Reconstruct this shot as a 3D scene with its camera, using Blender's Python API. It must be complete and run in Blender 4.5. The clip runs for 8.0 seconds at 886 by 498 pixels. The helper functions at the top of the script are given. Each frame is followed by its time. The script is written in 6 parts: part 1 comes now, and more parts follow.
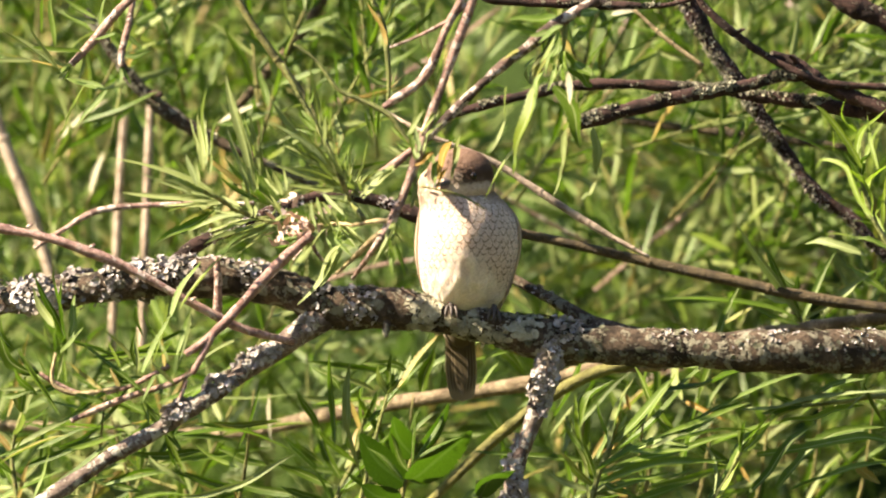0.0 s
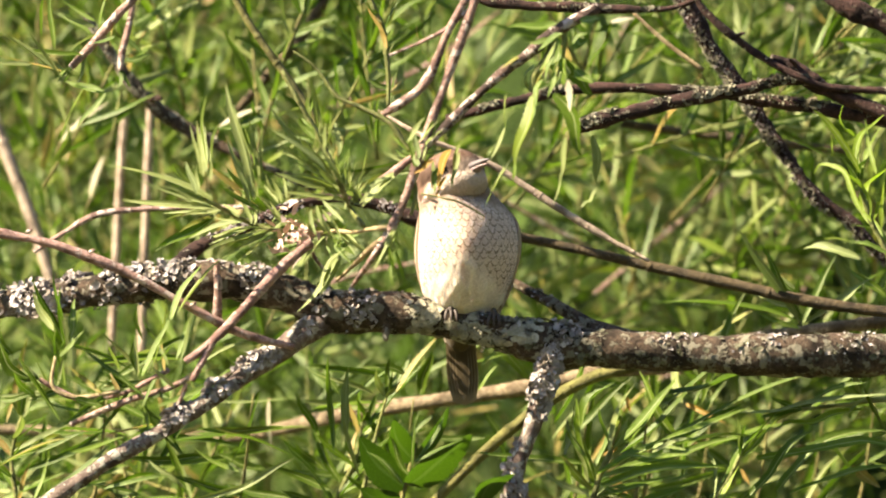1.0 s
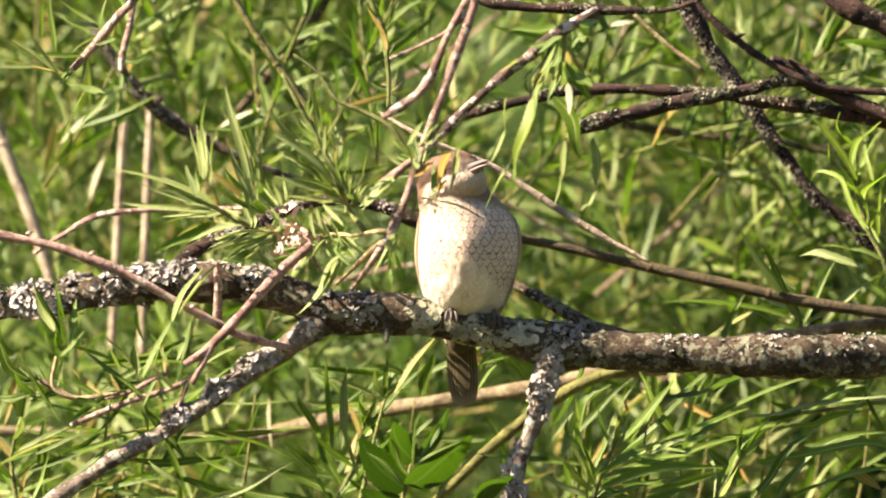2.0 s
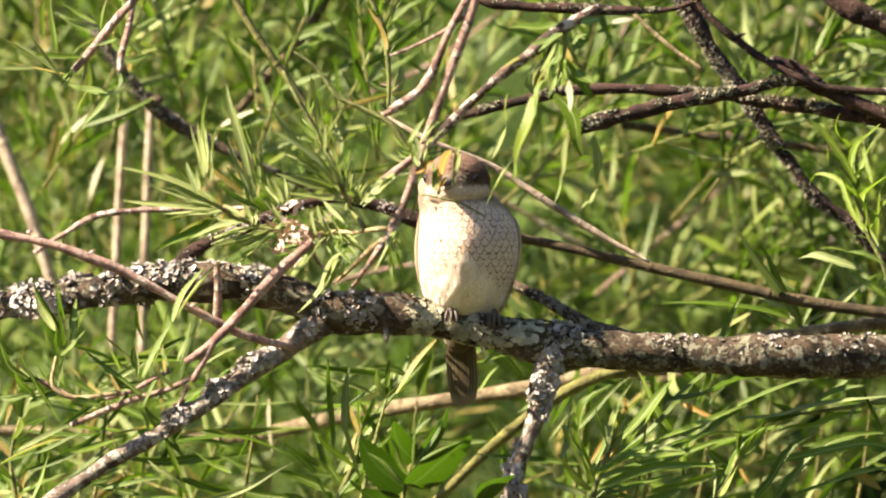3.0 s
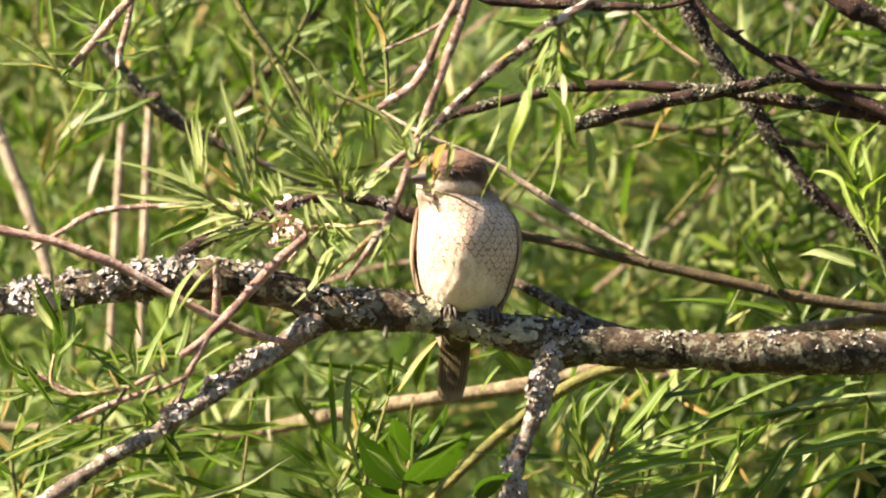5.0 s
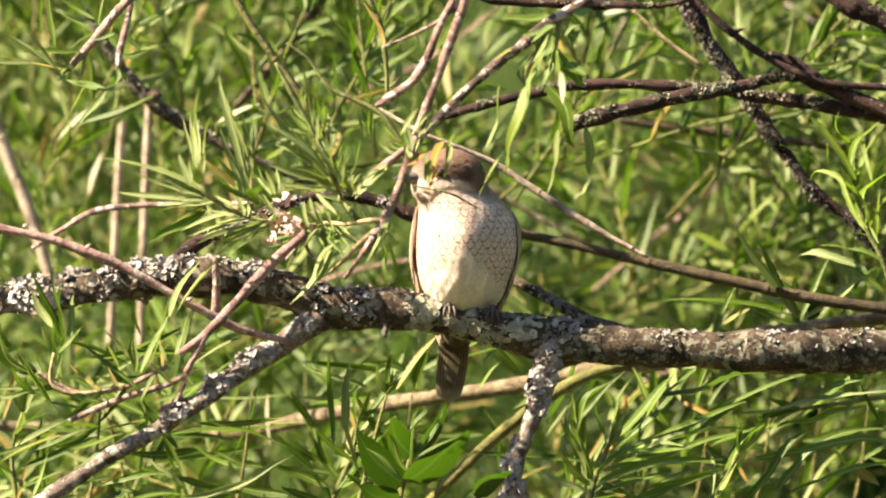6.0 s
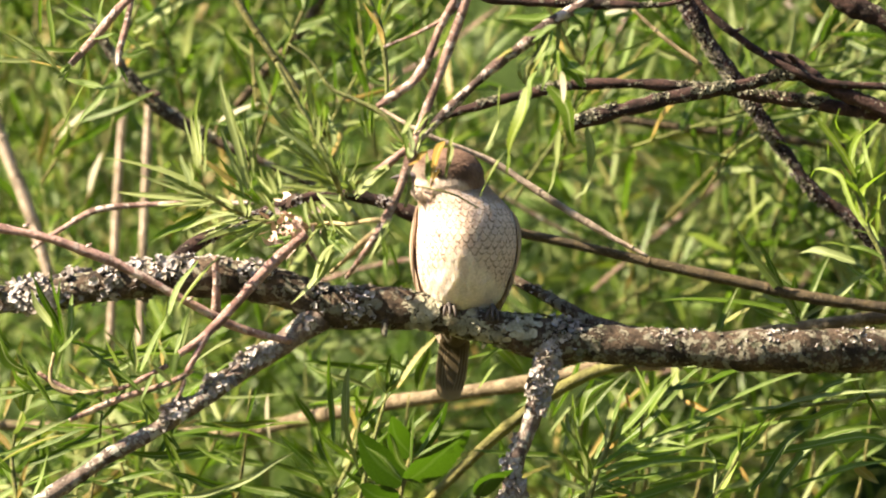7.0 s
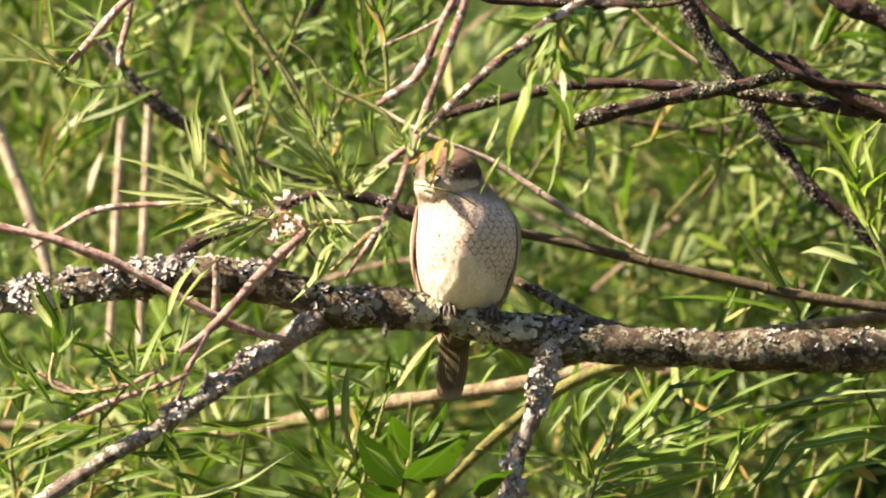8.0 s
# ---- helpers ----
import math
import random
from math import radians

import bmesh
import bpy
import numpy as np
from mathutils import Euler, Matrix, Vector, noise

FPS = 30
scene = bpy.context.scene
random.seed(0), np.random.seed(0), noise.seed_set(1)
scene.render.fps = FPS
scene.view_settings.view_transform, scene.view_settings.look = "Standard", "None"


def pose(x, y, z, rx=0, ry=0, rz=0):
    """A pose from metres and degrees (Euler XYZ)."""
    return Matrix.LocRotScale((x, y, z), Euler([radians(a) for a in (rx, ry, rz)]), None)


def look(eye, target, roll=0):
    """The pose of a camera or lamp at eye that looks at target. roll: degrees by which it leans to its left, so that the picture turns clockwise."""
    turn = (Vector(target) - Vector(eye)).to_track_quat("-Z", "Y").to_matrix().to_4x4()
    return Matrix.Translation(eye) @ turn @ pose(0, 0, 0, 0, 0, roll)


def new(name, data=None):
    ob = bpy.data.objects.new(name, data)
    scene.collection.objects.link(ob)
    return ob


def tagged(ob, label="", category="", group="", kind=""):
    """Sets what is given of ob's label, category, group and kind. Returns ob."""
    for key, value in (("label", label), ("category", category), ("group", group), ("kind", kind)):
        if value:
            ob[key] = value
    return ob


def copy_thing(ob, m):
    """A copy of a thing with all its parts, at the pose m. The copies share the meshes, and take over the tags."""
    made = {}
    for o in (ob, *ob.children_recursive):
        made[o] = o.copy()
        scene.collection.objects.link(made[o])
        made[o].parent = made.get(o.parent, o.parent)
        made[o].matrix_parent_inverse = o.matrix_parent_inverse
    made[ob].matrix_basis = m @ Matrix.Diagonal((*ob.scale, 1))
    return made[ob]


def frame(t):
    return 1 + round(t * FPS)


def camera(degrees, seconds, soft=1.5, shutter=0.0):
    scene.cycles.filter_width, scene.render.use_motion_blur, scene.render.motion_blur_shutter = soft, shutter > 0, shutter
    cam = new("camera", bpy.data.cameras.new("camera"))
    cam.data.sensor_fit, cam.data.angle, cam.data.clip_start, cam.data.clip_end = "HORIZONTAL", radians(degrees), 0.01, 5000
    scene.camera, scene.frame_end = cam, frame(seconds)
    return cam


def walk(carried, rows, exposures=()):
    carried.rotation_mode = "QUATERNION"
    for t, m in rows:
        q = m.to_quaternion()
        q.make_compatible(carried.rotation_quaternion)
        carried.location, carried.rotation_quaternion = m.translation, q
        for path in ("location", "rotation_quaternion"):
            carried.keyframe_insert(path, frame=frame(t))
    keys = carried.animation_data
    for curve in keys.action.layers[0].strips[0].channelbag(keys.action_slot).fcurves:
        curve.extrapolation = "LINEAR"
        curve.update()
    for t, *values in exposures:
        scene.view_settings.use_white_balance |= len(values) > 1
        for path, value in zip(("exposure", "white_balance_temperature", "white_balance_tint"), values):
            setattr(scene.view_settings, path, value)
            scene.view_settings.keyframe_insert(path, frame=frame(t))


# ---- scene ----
# ---------- camera ----------
FOCUS = 8.0          # metres to the perch
cam = camera(4.317, 8.0, soft=2.0, shutter=0.9)
cam.data.dof.use_dof = True
cam.data.dof.focus_distance = FOCUS
cam.data.dof.aperture_fstop = 6.4

EYE = (0.0, -8.0, 1.5)
# seconds, tilt and turn in thousandths of a degree
SWAY = [(0, 0, 0), (0.25, 9, 0), (0.5, 14, 0), (1.0, 18, -1), (1.5, 23, 0), (2.2, 24, 0), (3.0, 23, 0), (3.5, 17, 0),
        (4.0, 13, -3), (4.5, 10, -4), (5.2, 5, -6), (6.0, 0, -8), (6.5, -4, -9), (7.0, -3, -8), (7.5, -5, -8), (8.0, -3, -8)]
walk(cam, [(t, pose(*EYE, 90 + a / 1000, 0, b / 1000)) for t, a, b in SWAY])

# ---------- world, sun, exposure ----------
SUN_TO = Vector((-0.71, -0.16, 0.69)).normalized()
world = bpy.data.worlds.new("sky")
scene.world = world
world.use_nodes = True
wn = world.node_tree.nodes
sky = wn.new("ShaderNodeTexSky")
sky.sky_type = "NISHITA"
sky.sun_disc = False
sky.sun_elevation = math.asin(SUN_TO.z)
sky.sun_rotation = math.atan2(SUN_TO.x, SUN_TO.y)
world.node_tree.links.new(sky.outputs[0], wn["Background"].inputs[0])
wn["Background"].inputs[1].default_value = 0.055
sun = new("sun", bpy.data.lights.new("sun", "SUN"))
sun.data.energy = 5.0
sun.data.angle = radians(0.6)
sun.data.color = (1.0, 0.845, 0.60)
sun.matrix_world = look(SUN_TO * 30, (0, 0, 0))
scene.view_settings.exposure = 2.35


# ---------- materials ----------
def material(name, rough=0.7, spec=0.3):
    m = bpy.data.materials.new(name)
    m.use_nodes = True
    b = m.node_tree.nodes["Principled BSDF"]
    b.inputs["Roughness"].default_value = rough
    b.inputs["Specular IOR Level"].default_value = spec
    return m, m.node_tree.nodes, m.node_tree.links, b


def socket(n, l, value, inp):
    if isinstance(value, (int, float)):
        inp.default_value = value
    else:
        l.new(value, inp)


def op(n, l, kind, a, b=0.0, clamp=False):
    x = n.new("ShaderNodeMath")
    x.operation, x.use_clamp = kind, clamp
    socket(n, l, a, x.inputs[0]), socket(n, l, b, x.inputs[1])
    return x.outputs[0]


def step(n, l, a, lo, hi):
    """0 below lo, 1 above hi, smooth between (also falling, when hi < lo)."""
    x = n.new("ShaderNodeMapRange")
    x.interpolation_type = "SMOOTHSTEP"
    l.new(a, x.inputs[0])
    for i, v in ((1, min(lo, hi)), (2, max(lo, hi)), (3, 0.0 if hi > lo else 1.0), (4, 1.0 if hi > lo else 0.0)):
        x.inputs[i].default_value = v
    return x.outputs[0]


def noise_tex(n, l, scale, detail=4.0, rough=0.55, where=None, kind="Object", stretch=None):
    x = n.new("ShaderNodeTexNoise")
    for key, v in (("Scale", scale), ("Detail", detail), ("Roughness", rough)):
        x.inputs[key].default_value = v
    src = where or n.new("ShaderNodeTexCoord").outputs[kind]
    if stretch:
        mp = n.new("ShaderNodeMapping")
        mp.inputs["Scale"].default_value = stretch
        l.new(src, mp.inputs[0])
        src = mp.outputs[0]
    l.new(src, x.inputs["Vector"])
    return x.outputs[0]


def ramp(n, l, fac, *stops):
    x = n.new("ShaderNodeValToRGB")
    e = x.color_ramp.elements
    while len(e) < len(stops):
        e.new(0.5)
    for el, (p, c) in zip(e, stops):
        el.position, el.color = p, (*c, 1)
    l.new(fac, x.inputs[0])
    return x.outputs[0]


def mix(n, l, fac, a, b, blend="MIX"):
    x = n.new("ShaderNodeMix")
    x.data_type, x.blend_type = "RGBA", blend
    socket(n, l, fac, x.inputs[0])
    for v, i in ((a, 6), (b, 7)):
        if isinstance(v, tuple):
            x.inputs[i].default_value = (*v, 1)
        else:
            l.new(v, x.inputs[i])
    return x.outputs[2]


def relief(n, l, b, height, strength, distance):
    x = n.new("ShaderNodeBump")
    x.inputs["Strength"].default_value, x.inputs["Distance"].default_value = strength, distance
    l.new(height, x.inputs["Height"])
    l.new(x.outputs[0], b.inputs["Normal"])


def bark(name, dark, light, patch, amount, rough=0.85):
    """Rough bark with crusts of another colour; amount: about the share that they cover."""
    m, n, l, b = material(name, rough, 0.25)
    fine = noise_tex(n, l, 420, 6, 0.65)
    broad = noise_tex(n, l, 70, 4)
    base = ramp(n, l, fine, (0.32, dark), (0.68, light))
    base = mix(n, l, step(n, l, broad, 0.4, 0.65), base, tuple(0.6 * v for v in dark))
    spots = noise_tex(n, l, 125, 7, 0.68)
    crust = step(n, l, spots, 0.72 - 0.45 * amount, 0.76 - 0.45 * amount)
    tint = ramp(n, l, fine, (0.3, tuple(0.7 * v for v in patch)), (0.7, patch))
    l.new(mix(n, l, crust, base, tint), b.inputs["Base Color"])
    relief(n, l, b, op(n, l, "ADD", fine, op(n, l, "MULTIPLY", crust, 0.5)), 0.9, 0.0026)
    return m


def leafy(name, base, back, glow=0.30, rough=0.42, vary=0.5, sere=True, vein=0.55):
    """A thin leaf: pale midrib, fine veins, light coming through."""
    m, n, l, b = material(name, rough, 0.32)
    info = n.new("ShaderNodeObjectInfo")
    geo = n.new("ShaderNodeNewGeometry")
    uv = n.new("ShaderNodeTexCoord").outputs["UV"]
    sep = n.new("ShaderNodeSeparateXYZ")
    l.new(uv, sep.inputs[0])
    pick = op(n, l, "FRACT", op(n, l, "ADD", info.outputs["Random"], geo.outputs["Random Per Island"]))
    c = mix(n, l, pick, tuple(v * (1 - 0.5 * vary) for v in base), (base[0] * (1 + vary), base[1] * (1 + 0.55 * vary), base[2]))
    mottled = noise_tex(n, l, 14, 4, 0.6, uv, stretch=(3, 1, 1))
    c = mix(n, l, step(n, l, mottled, 0.42, 0.75), c, back)
    rib = step(n, l, op(n, l, "ABSOLUTE", op(n, l, "SUBTRACT", sep.outputs[1], 0.5)), 0.08, 0.02)
    c = mix(n, l, op(n, l, "MULTIPLY", rib, vein), c, (0.42, 0.48, 0.22))
    if sere:
        sere = op(n, l, "MULTIPLY", step(n, l, pick, 0.89, 0.97), step(n, l, mottled, 0.38, 0.6))
        c = mix(n, l, sere, c, (0.40, 0.23, 0.09))
    l.new(c, b.inputs["Base Color"])
    veins = noise_tex(n, l, 60, 2, 0.5, uv, stretch=(1.5, 0.5, 1))
    relief(n, l, b, op(n, l, "SUBTRACT", veins, rib), 0.35, 0.0006)
    t = n.new("ShaderNodeBsdfTranslucent")
    l.new(mix(n, l, 0.6, c, (base[0] * 2.2, base[1] * 2.5, base[2] * 0.9)), t.inputs[0])
    s = n.new("ShaderNodeMixShader")
    s.inputs[0].default_value = glow
    l.new(b.outputs[0], s.inputs[1]), l.new(t.outputs[0], s.inputs[2])
    l.new(s.outputs[0], n["Material Output"].inputs[0])
    return m


BARK = bark("lichened_bark", (0.034, 0.022, 0.014), (0.142, 0.098, 0.069), (0.245, 0.225, 0.170), 0.45)
PALEBARK = bark("pale_lichened_bark", (0.095, 0.062, 0.052), (0.32, 0.25, 0.22), (0.50, 0.47, 0.42), 0.45)
DEAD = bark("dead_bark", (0.024, 0.012, 0.010), (0.085, 0.043, 0.036), (0.30, 0.27, 0.21), 0.30)
TWIG = bark("reddish_twig_bark", (0.19, 0.105, 0.085), (0.50, 0.33, 0.285), (0.66, 0.54, 0.49), 0.45, 0.6)
STRAW = bark("pale_stem", (0.30, 0.22, 0.11), (0.52, 0.42, 0.25), (0.30, 0.20, 0.12), 0.22, 0.6)
BROWN = bark("smooth_brown_bark", (0.050, 0.034, 0.017), (0.125, 0.090, 0.043), (0.19, 0.145, 0.085), 0.3, 0.6)
DRYREED = bark("bleached_reed", (0.36, 0.27, 0.205), (0.60, 0.48, 0.38), (0.52, 0.40, 0.31), 0.3, 0.6)
OLIVE = bark("olive_stem", (0.12, 0.11, 0.03), (0.24, 0.23, 0.07), (0.28, 0.22, 0.09), 0.2, 0.55)
REED = bark("dry_reed_stem", (0.17, 0.125, 0.075), (0.35, 0.275, 0.18), (0.20, 0.145, 0.09), 0.4, 0.65)
GREENBARK = bark("young_stem", (0.13, 0.15, 0.04), (0.25, 0.26, 0.08), (0.30, 0.22, 0.10), 0.25, 0.5)
LICHEN = bark("grey_lichen", (0.42, 0.385, 0.395), (0.68, 0.63, 0.635), (0.32, 0.30, 0.24), 0.25, 0.95)
PINK = bark("pinkish_twig_bark", (0.27, 0.145, 0.125), (0.53, 0.345, 0.305), (0.64, 0.50, 0.46), 0.36, 0.6)
LEAF = leafy("willow_leaf", (0.0460, 0.092, 0.0042), (0.068, 0.117, 0.0088))
# brighter copy of the willow leaf: sunlight put into young leaves' colour
LEAF_YOUNG_LIT = leafy("sunlit_young_leaf", (0.075, 0.134, 0.0095), (0.107, 0.168, 0.023), 0.31)
# silvery underside, lightened further with the glossy leaves' white sheen
LEAF_PALE = leafy("sheened_leaf_underside", (0.145, 0.188, 0.060), (0.200, 0.242, 0.105), 0.25, 0.5, 0.35, sere=False)
# still brighter leaf copy, with strong sunlight put into its colour
LEAF_SUNLIT = leafy("sunlit_willow_leaf", (0.125, 0.195, 0.014), (0.165, 0.225, 0.03), 0.36, 0.4, 0.3, sere=False)
LEAF_DEEP = leafy("broad_leaf", (0.026, 0.056, 0.0040), (0.055, 0.098, 0.0070), 0.42, 0.5, 0.5, sere=False, vein=0.10)
LEAF_YELLOW = leafy("yellowed_leaf", (0.2436, 0.1428, 0.02016), (0.2688, 0.1932, 0.042), 0.35, 0.5, 0.2)
# pale leaf whitened to stand in for bright glints on leaves
LEAF_PALE_GLINT = leafy("glint_white_leaf", (0.27, 0.25, 0.18), (0.36, 0.33, 0.26), 0.2, 0.45, 0.1, sere=False)
LICHEN_GREEN = bark("green_grey_lichen", (0.19, 0.175, 0.12), (0.48, 0.455, 0.35), (0.09, 0.07, 0.05), 0.3, 0.95)
# this twig's leaf shade and pinkish highlights are put into its bark colour
SHADETWIG = bark("shaded_twig_bark", (0.060, 0.036, 0.030), (0.20, 0.125, 0.105), (0.56, 0.47, 0.43), 0.48, 0.7)
LICHEN_FLAT = bark("olive_grey_lichen", (0.105, 0.105, 0.065), (0.23, 0.225, 0.16), (0.09, 0.08, 0.055), 0.3, 0.95)
LICHEN_SMOOTH = bark("pale_smooth_lichen", (0.30, 0.275, 0.20), (0.54, 0.50, 0.385), (0.20, 0.17, 0.12), 0.3, 0.95)
LICHEN_DIM = bark("brown_lichen", (0.13, 0.11, 0.11), (0.32, 0.285, 0.28), (0.10, 0.085, 0.07), 0.3, 0.95)
ln, ll = LICHEN.node_tree.nodes, LICHEN.node_tree.links
lb = ln["Principled BSDF"]
was = lb.inputs["Base Color"].links[0].from_socket
lobe = ln.new("ShaderNodeNewGeometry").outputs["Random Per Island"]
ll.new(mix(ln, ll, step(ln, ll, lobe, 0.35, 1.0), was, (0.26, 0.215, 0.18)), lb.inputs["Base Color"])
LEAF_WITHERED = leafy("withered_bud", (0.50, 0.35, 0.325), (0.70, 0.57, 0.54), 0.0, 0.7, 0.3, sere=False)


# ---------- building ----------
def mesh_of(name, verts, faces, mat, uvs=None, smooth=True):
    me = bpy.data.meshes.new(name)
    me.from_pydata([tuple(v) for v in verts], [], faces)
    if uvs is not None:
        layer = me.uv_layers.new(name="UVMap")
        for loop in me.loops:
            layer.data[loop.index].uv = uvs[loop.vertex_index]
    if smooth:
        me.polygons.foreach_set("use_smooth", [True] * len(me.polygons))
    me.materials.append(mat)
    me.update()
    return me


def child(name, me, parent, label="", m=None, kind=""):
    """Links a mesh as one part of a thing; m is its pose in the thing's space."""
    ob = new(name, me)
    ob.parent = parent
    if m is not None:
        ob.matrix_basis = m
    return tagged(ob, label, kind=kind)


def thing(name, at, label, category, group="", kind=""):
    ob = new(name)
    ob.empty_display_size = 0.02
    ob.location = at
    return tagged(ob, label, category, group, kind)


def spline(pts, per=6):
    """Catmull-Rom through rows (x, y, z, r)."""
    p = np.array([2 * np.array(pts[0]) - np.array(pts[1]), *map(np.array, pts), 2 * np.array(pts[-1]) - np.array(pts[-2])], float)
    out = []
    for i in range(1, len(p) - 2):
        for k in range(per):
            t = k / per
            out.append(0.5 * (2 * p[i] + (p[i + 1] - p[i - 1]) * t + (2 * p[i - 1] - 5 * p[i] + 4 * p[i + 1] - p[i + 2]) * t * t
                              + (3 * p[i] - p[i - 1] - 3 * p[i + 1] + p[i + 2]) * t ** 3))
    out.append(p[-2])
    return np.array(out)


def rings_of(path, around, rough, seed, knots=0.0):
    """Rings of a limb with an uneven skin, and the frame of each."""
    tang = np.gradient(path[:, :3], axis=0)
    verts, frames = [], []
    side = Vector((0.13, 1.0, 0.21))
    for c, tg in zip(path, tang):
        t = Vector(tg).normalized()
        u = (side - t * side.dot(t)).normalized()
        v = t.cross(u)
        frames.append((Vector(c[:3]), u, v, c[3]))
        for k in range(around):
            a = 2 * math.pi * k / around
            d = u * math.cos(a) + v * math.sin(a)
            q = Vector(c[:3]) + d * c[3]
            f = noise.noise(q * 45 + Vector((seed, 0, 0))) * rough + noise.noise(q * 160 + Vector((0, seed, 0))) * rough * 0.6
            f += knots * max(0.0, noise.noise(q * 22 + Vector((seed, seed, 0))) - 0.25)
            verts.append(q + d * c[3] * f)
    return verts, frames


def limb(name, parent, pts, mat, around=12, per=6, rough=0.22, seed=0.0, knots=0.6, label=""):
    """One tapered, uneven limb as a part; pts in the world, rows (x, y, z, radius)."""
    path = spline(pts, per)
    verts, frames = rings_of(path, around, rough, seed, knots)
    n = len(path)
    faces = [(i * around + k, i * around + (k + 1) % around, (i + 1) * around + (k + 1) % around, (i + 1) * around + k)
             for i in range(n - 1) for k in range(around)]
    for ring, order in ((0, -1), (n - 1, 1)):
        verts.append(frames[ring][0])
        for k in range(around):
            tri = (ring * around + k, ring * around + (k + 1) % around, len(verts) - 1)
            faces.append(tri[::order])
    base = parent.location
    me = mesh_of(name, [v - base for v in verts], faces, mat)
    ob = child(name, me, parent, label)
    return ob, frames


def crust(parent, frames, count, seed, size=(0.0014, 0.0036), up=0.1, spread=1.0, clump=0.1, west=0.0, mat=None, pile=0.0, grain=38, tilt=0.8):
    """Curled lichen lobes over the weather side of a limb, in patches; pile: how high the patches heap up."""
    rnd = random.Random(seed)
    verts, faces = [], []
    base = parent.location
    tries = 0
    while tries < count * 6 and len(faces) < count * 7:
        tries += 1
        i = rnd.randrange(len(frames) - 1)
        s = rnd.random()
        a, b = frames[i], frames[i + 1]
        c, r = a[0].lerp(b[0], s), a[3] * (1 - s) + b[3] * s
        ang = rnd.uniform(0, 2 * math.pi)
        d = a[1] * math.cos(ang) + a[2] * math.sin(ang)
        if d.z * spread - 0.35 * d.y + west * d.x + rnd.uniform(-0.4, 0.4) < up:
            continue
        p = c + d * r * rnd.uniform(0.98, 1.06)
        thick = noise.noise(p * grain + Vector((seed * 1.7, 0, 0))) - clump
        if thick < 0:
            continue
        p += d * pile * min(1.0, 3 * thick) * rnd.random()
        n = (d + Vector([rnd.uniform(-tilt, tilt) for _ in range(3)])).normalized()
        u = n.orthogonal().normalized()
        v = n.cross(u)
        w = rnd.uniform(*size)
        k0 = len(verts)
        verts.append(p - base)
        k_n = 7
        for k in range(k_n):
            t = 2 * math.pi * k / k_n
            rr = w * rnd.uniform(0.6, 1.25)
            verts.append(p + (u * math.cos(t) + v * math.sin(t)) * rr + n * rr * rnd.uniform(0.0, 0.85 * tilt) - base)
        faces += [(k0, k0 + 1 + k, k0 + 1 + (k + 1) % k_n) for k in range(k_n)]
    return child("lichen", mesh_of("lichen", verts, faces, mat or LICHEN, smooth=False), parent, "pale grey crusty lichen lobes", kind="stuff")


def leaf_mesh(name, mat, bend, fold=0.25, twist=0.0, segs=9, shape=1.0, wave=0.0, sickle=0.0, teeth=0.0):
    """A narrow leaf of length 1 and width 1 along x, with a folded midrib, a droop and a sideways sweep."""
    verts, uvs, faces = [], [], []
    for i in range(segs + 1):
        t = i / segs
        h = 0.5 * (math.sin(math.pi * min(1.0, t * 0.93 + 0.05) ** (0.8 * shape))) ** 0.8 if 0 < i < segs else 0.04
        h *= 1 + teeth * (0.5 if i % 2 else -0.5)
        z = bend * (t - t * t) * 2.0 - bend * 0.6 * t + wave * 0.012 * math.sin(7 * t + 3 * fold)
        off = sickle * (t - t * t) * 4 + wave * 0.25 * math.sin(6 * t + 5 * fold)
        x = t * (1 - 0.12 * abs(bend))
        tw = twist * t
        for s in (-1, 0, 1):
            yy = off + s * h * math.cos(tw)
            zz = s * h * math.sin(tw) * 0.1 + abs(s) * h * fold * 0.09
            verts.append((x, yy, z + zz))
            uvs.append((t, 0.5 + s * 0.5))
        if i:
            k = 3 * i
            faces += [(k - 3, k, k + 1, k - 2), (k - 2, k + 1, k + 2, k - 1)]
    return mesh_of(name, verts, faces, mat, uvs)


def leaf_set(name, mat):
    return [leaf_mesh(name, mat, b, f, t, wave=w, sickle=s) for b, f, t, w, s in
            ((0.0, 0.5, 0.3, 0.5, 0.15), (0.07, 0.7, 0.6, 0.6, -0.25), (-0.07, 0.4, -0.5, 0.5, 0.3), (0.12, 0.6, 0.4, 0.8, -0.35), (-0.11, 0.8, 0.7, 0.6, 0.2), (0.04, 1.0, -0.9, 1.2, -0.1))]


YOUNG_LIT, GREEN, PALE, YELLOW = leaf_set("leaf", LEAF_YOUNG_LIT), leaf_set("leaf", LEAF), leaf_set("leaf", LEAF_PALE), leaf_set("leaf", LEAF_YELLOW)
TOOTHED = [leaf_mesh("leaf", LEAF, b, 1.1, t, 24, 1.0, 0.9, s, 0.18) for b, t, s in ((0.05, 0.3, 0.2), (-0.06, 0.4, -0.2), (0.08, -0.4, 0.15), (0.0, 0.5, -0.3), (-0.08, 0.3, 0.25), (0.05, -0.3, -0.1))]
TOOTHED_YOUNG_LIT = [leaf_mesh("leaf", LEAF_YOUNG_LIT, b, 1.1, t, 24, 1.0, 0.9, s, 0.18) for b, t, s in ((0.05, 0.3, 0.2), (-0.06, 0.4, -0.2), (0.08, -0.4, 0.15), (0.0, 0.5, -0.3), (-0.08, 0.3, 0.25), (0.05, -0.3, -0.1))]
PALE_GLINT = [leaf_mesh("leaf", LEAF_PALE_GLINT, v, 0.4, 0.3) for v in (0.0, 0.08, -0.08, 0.12, -0.12, 0.05)]
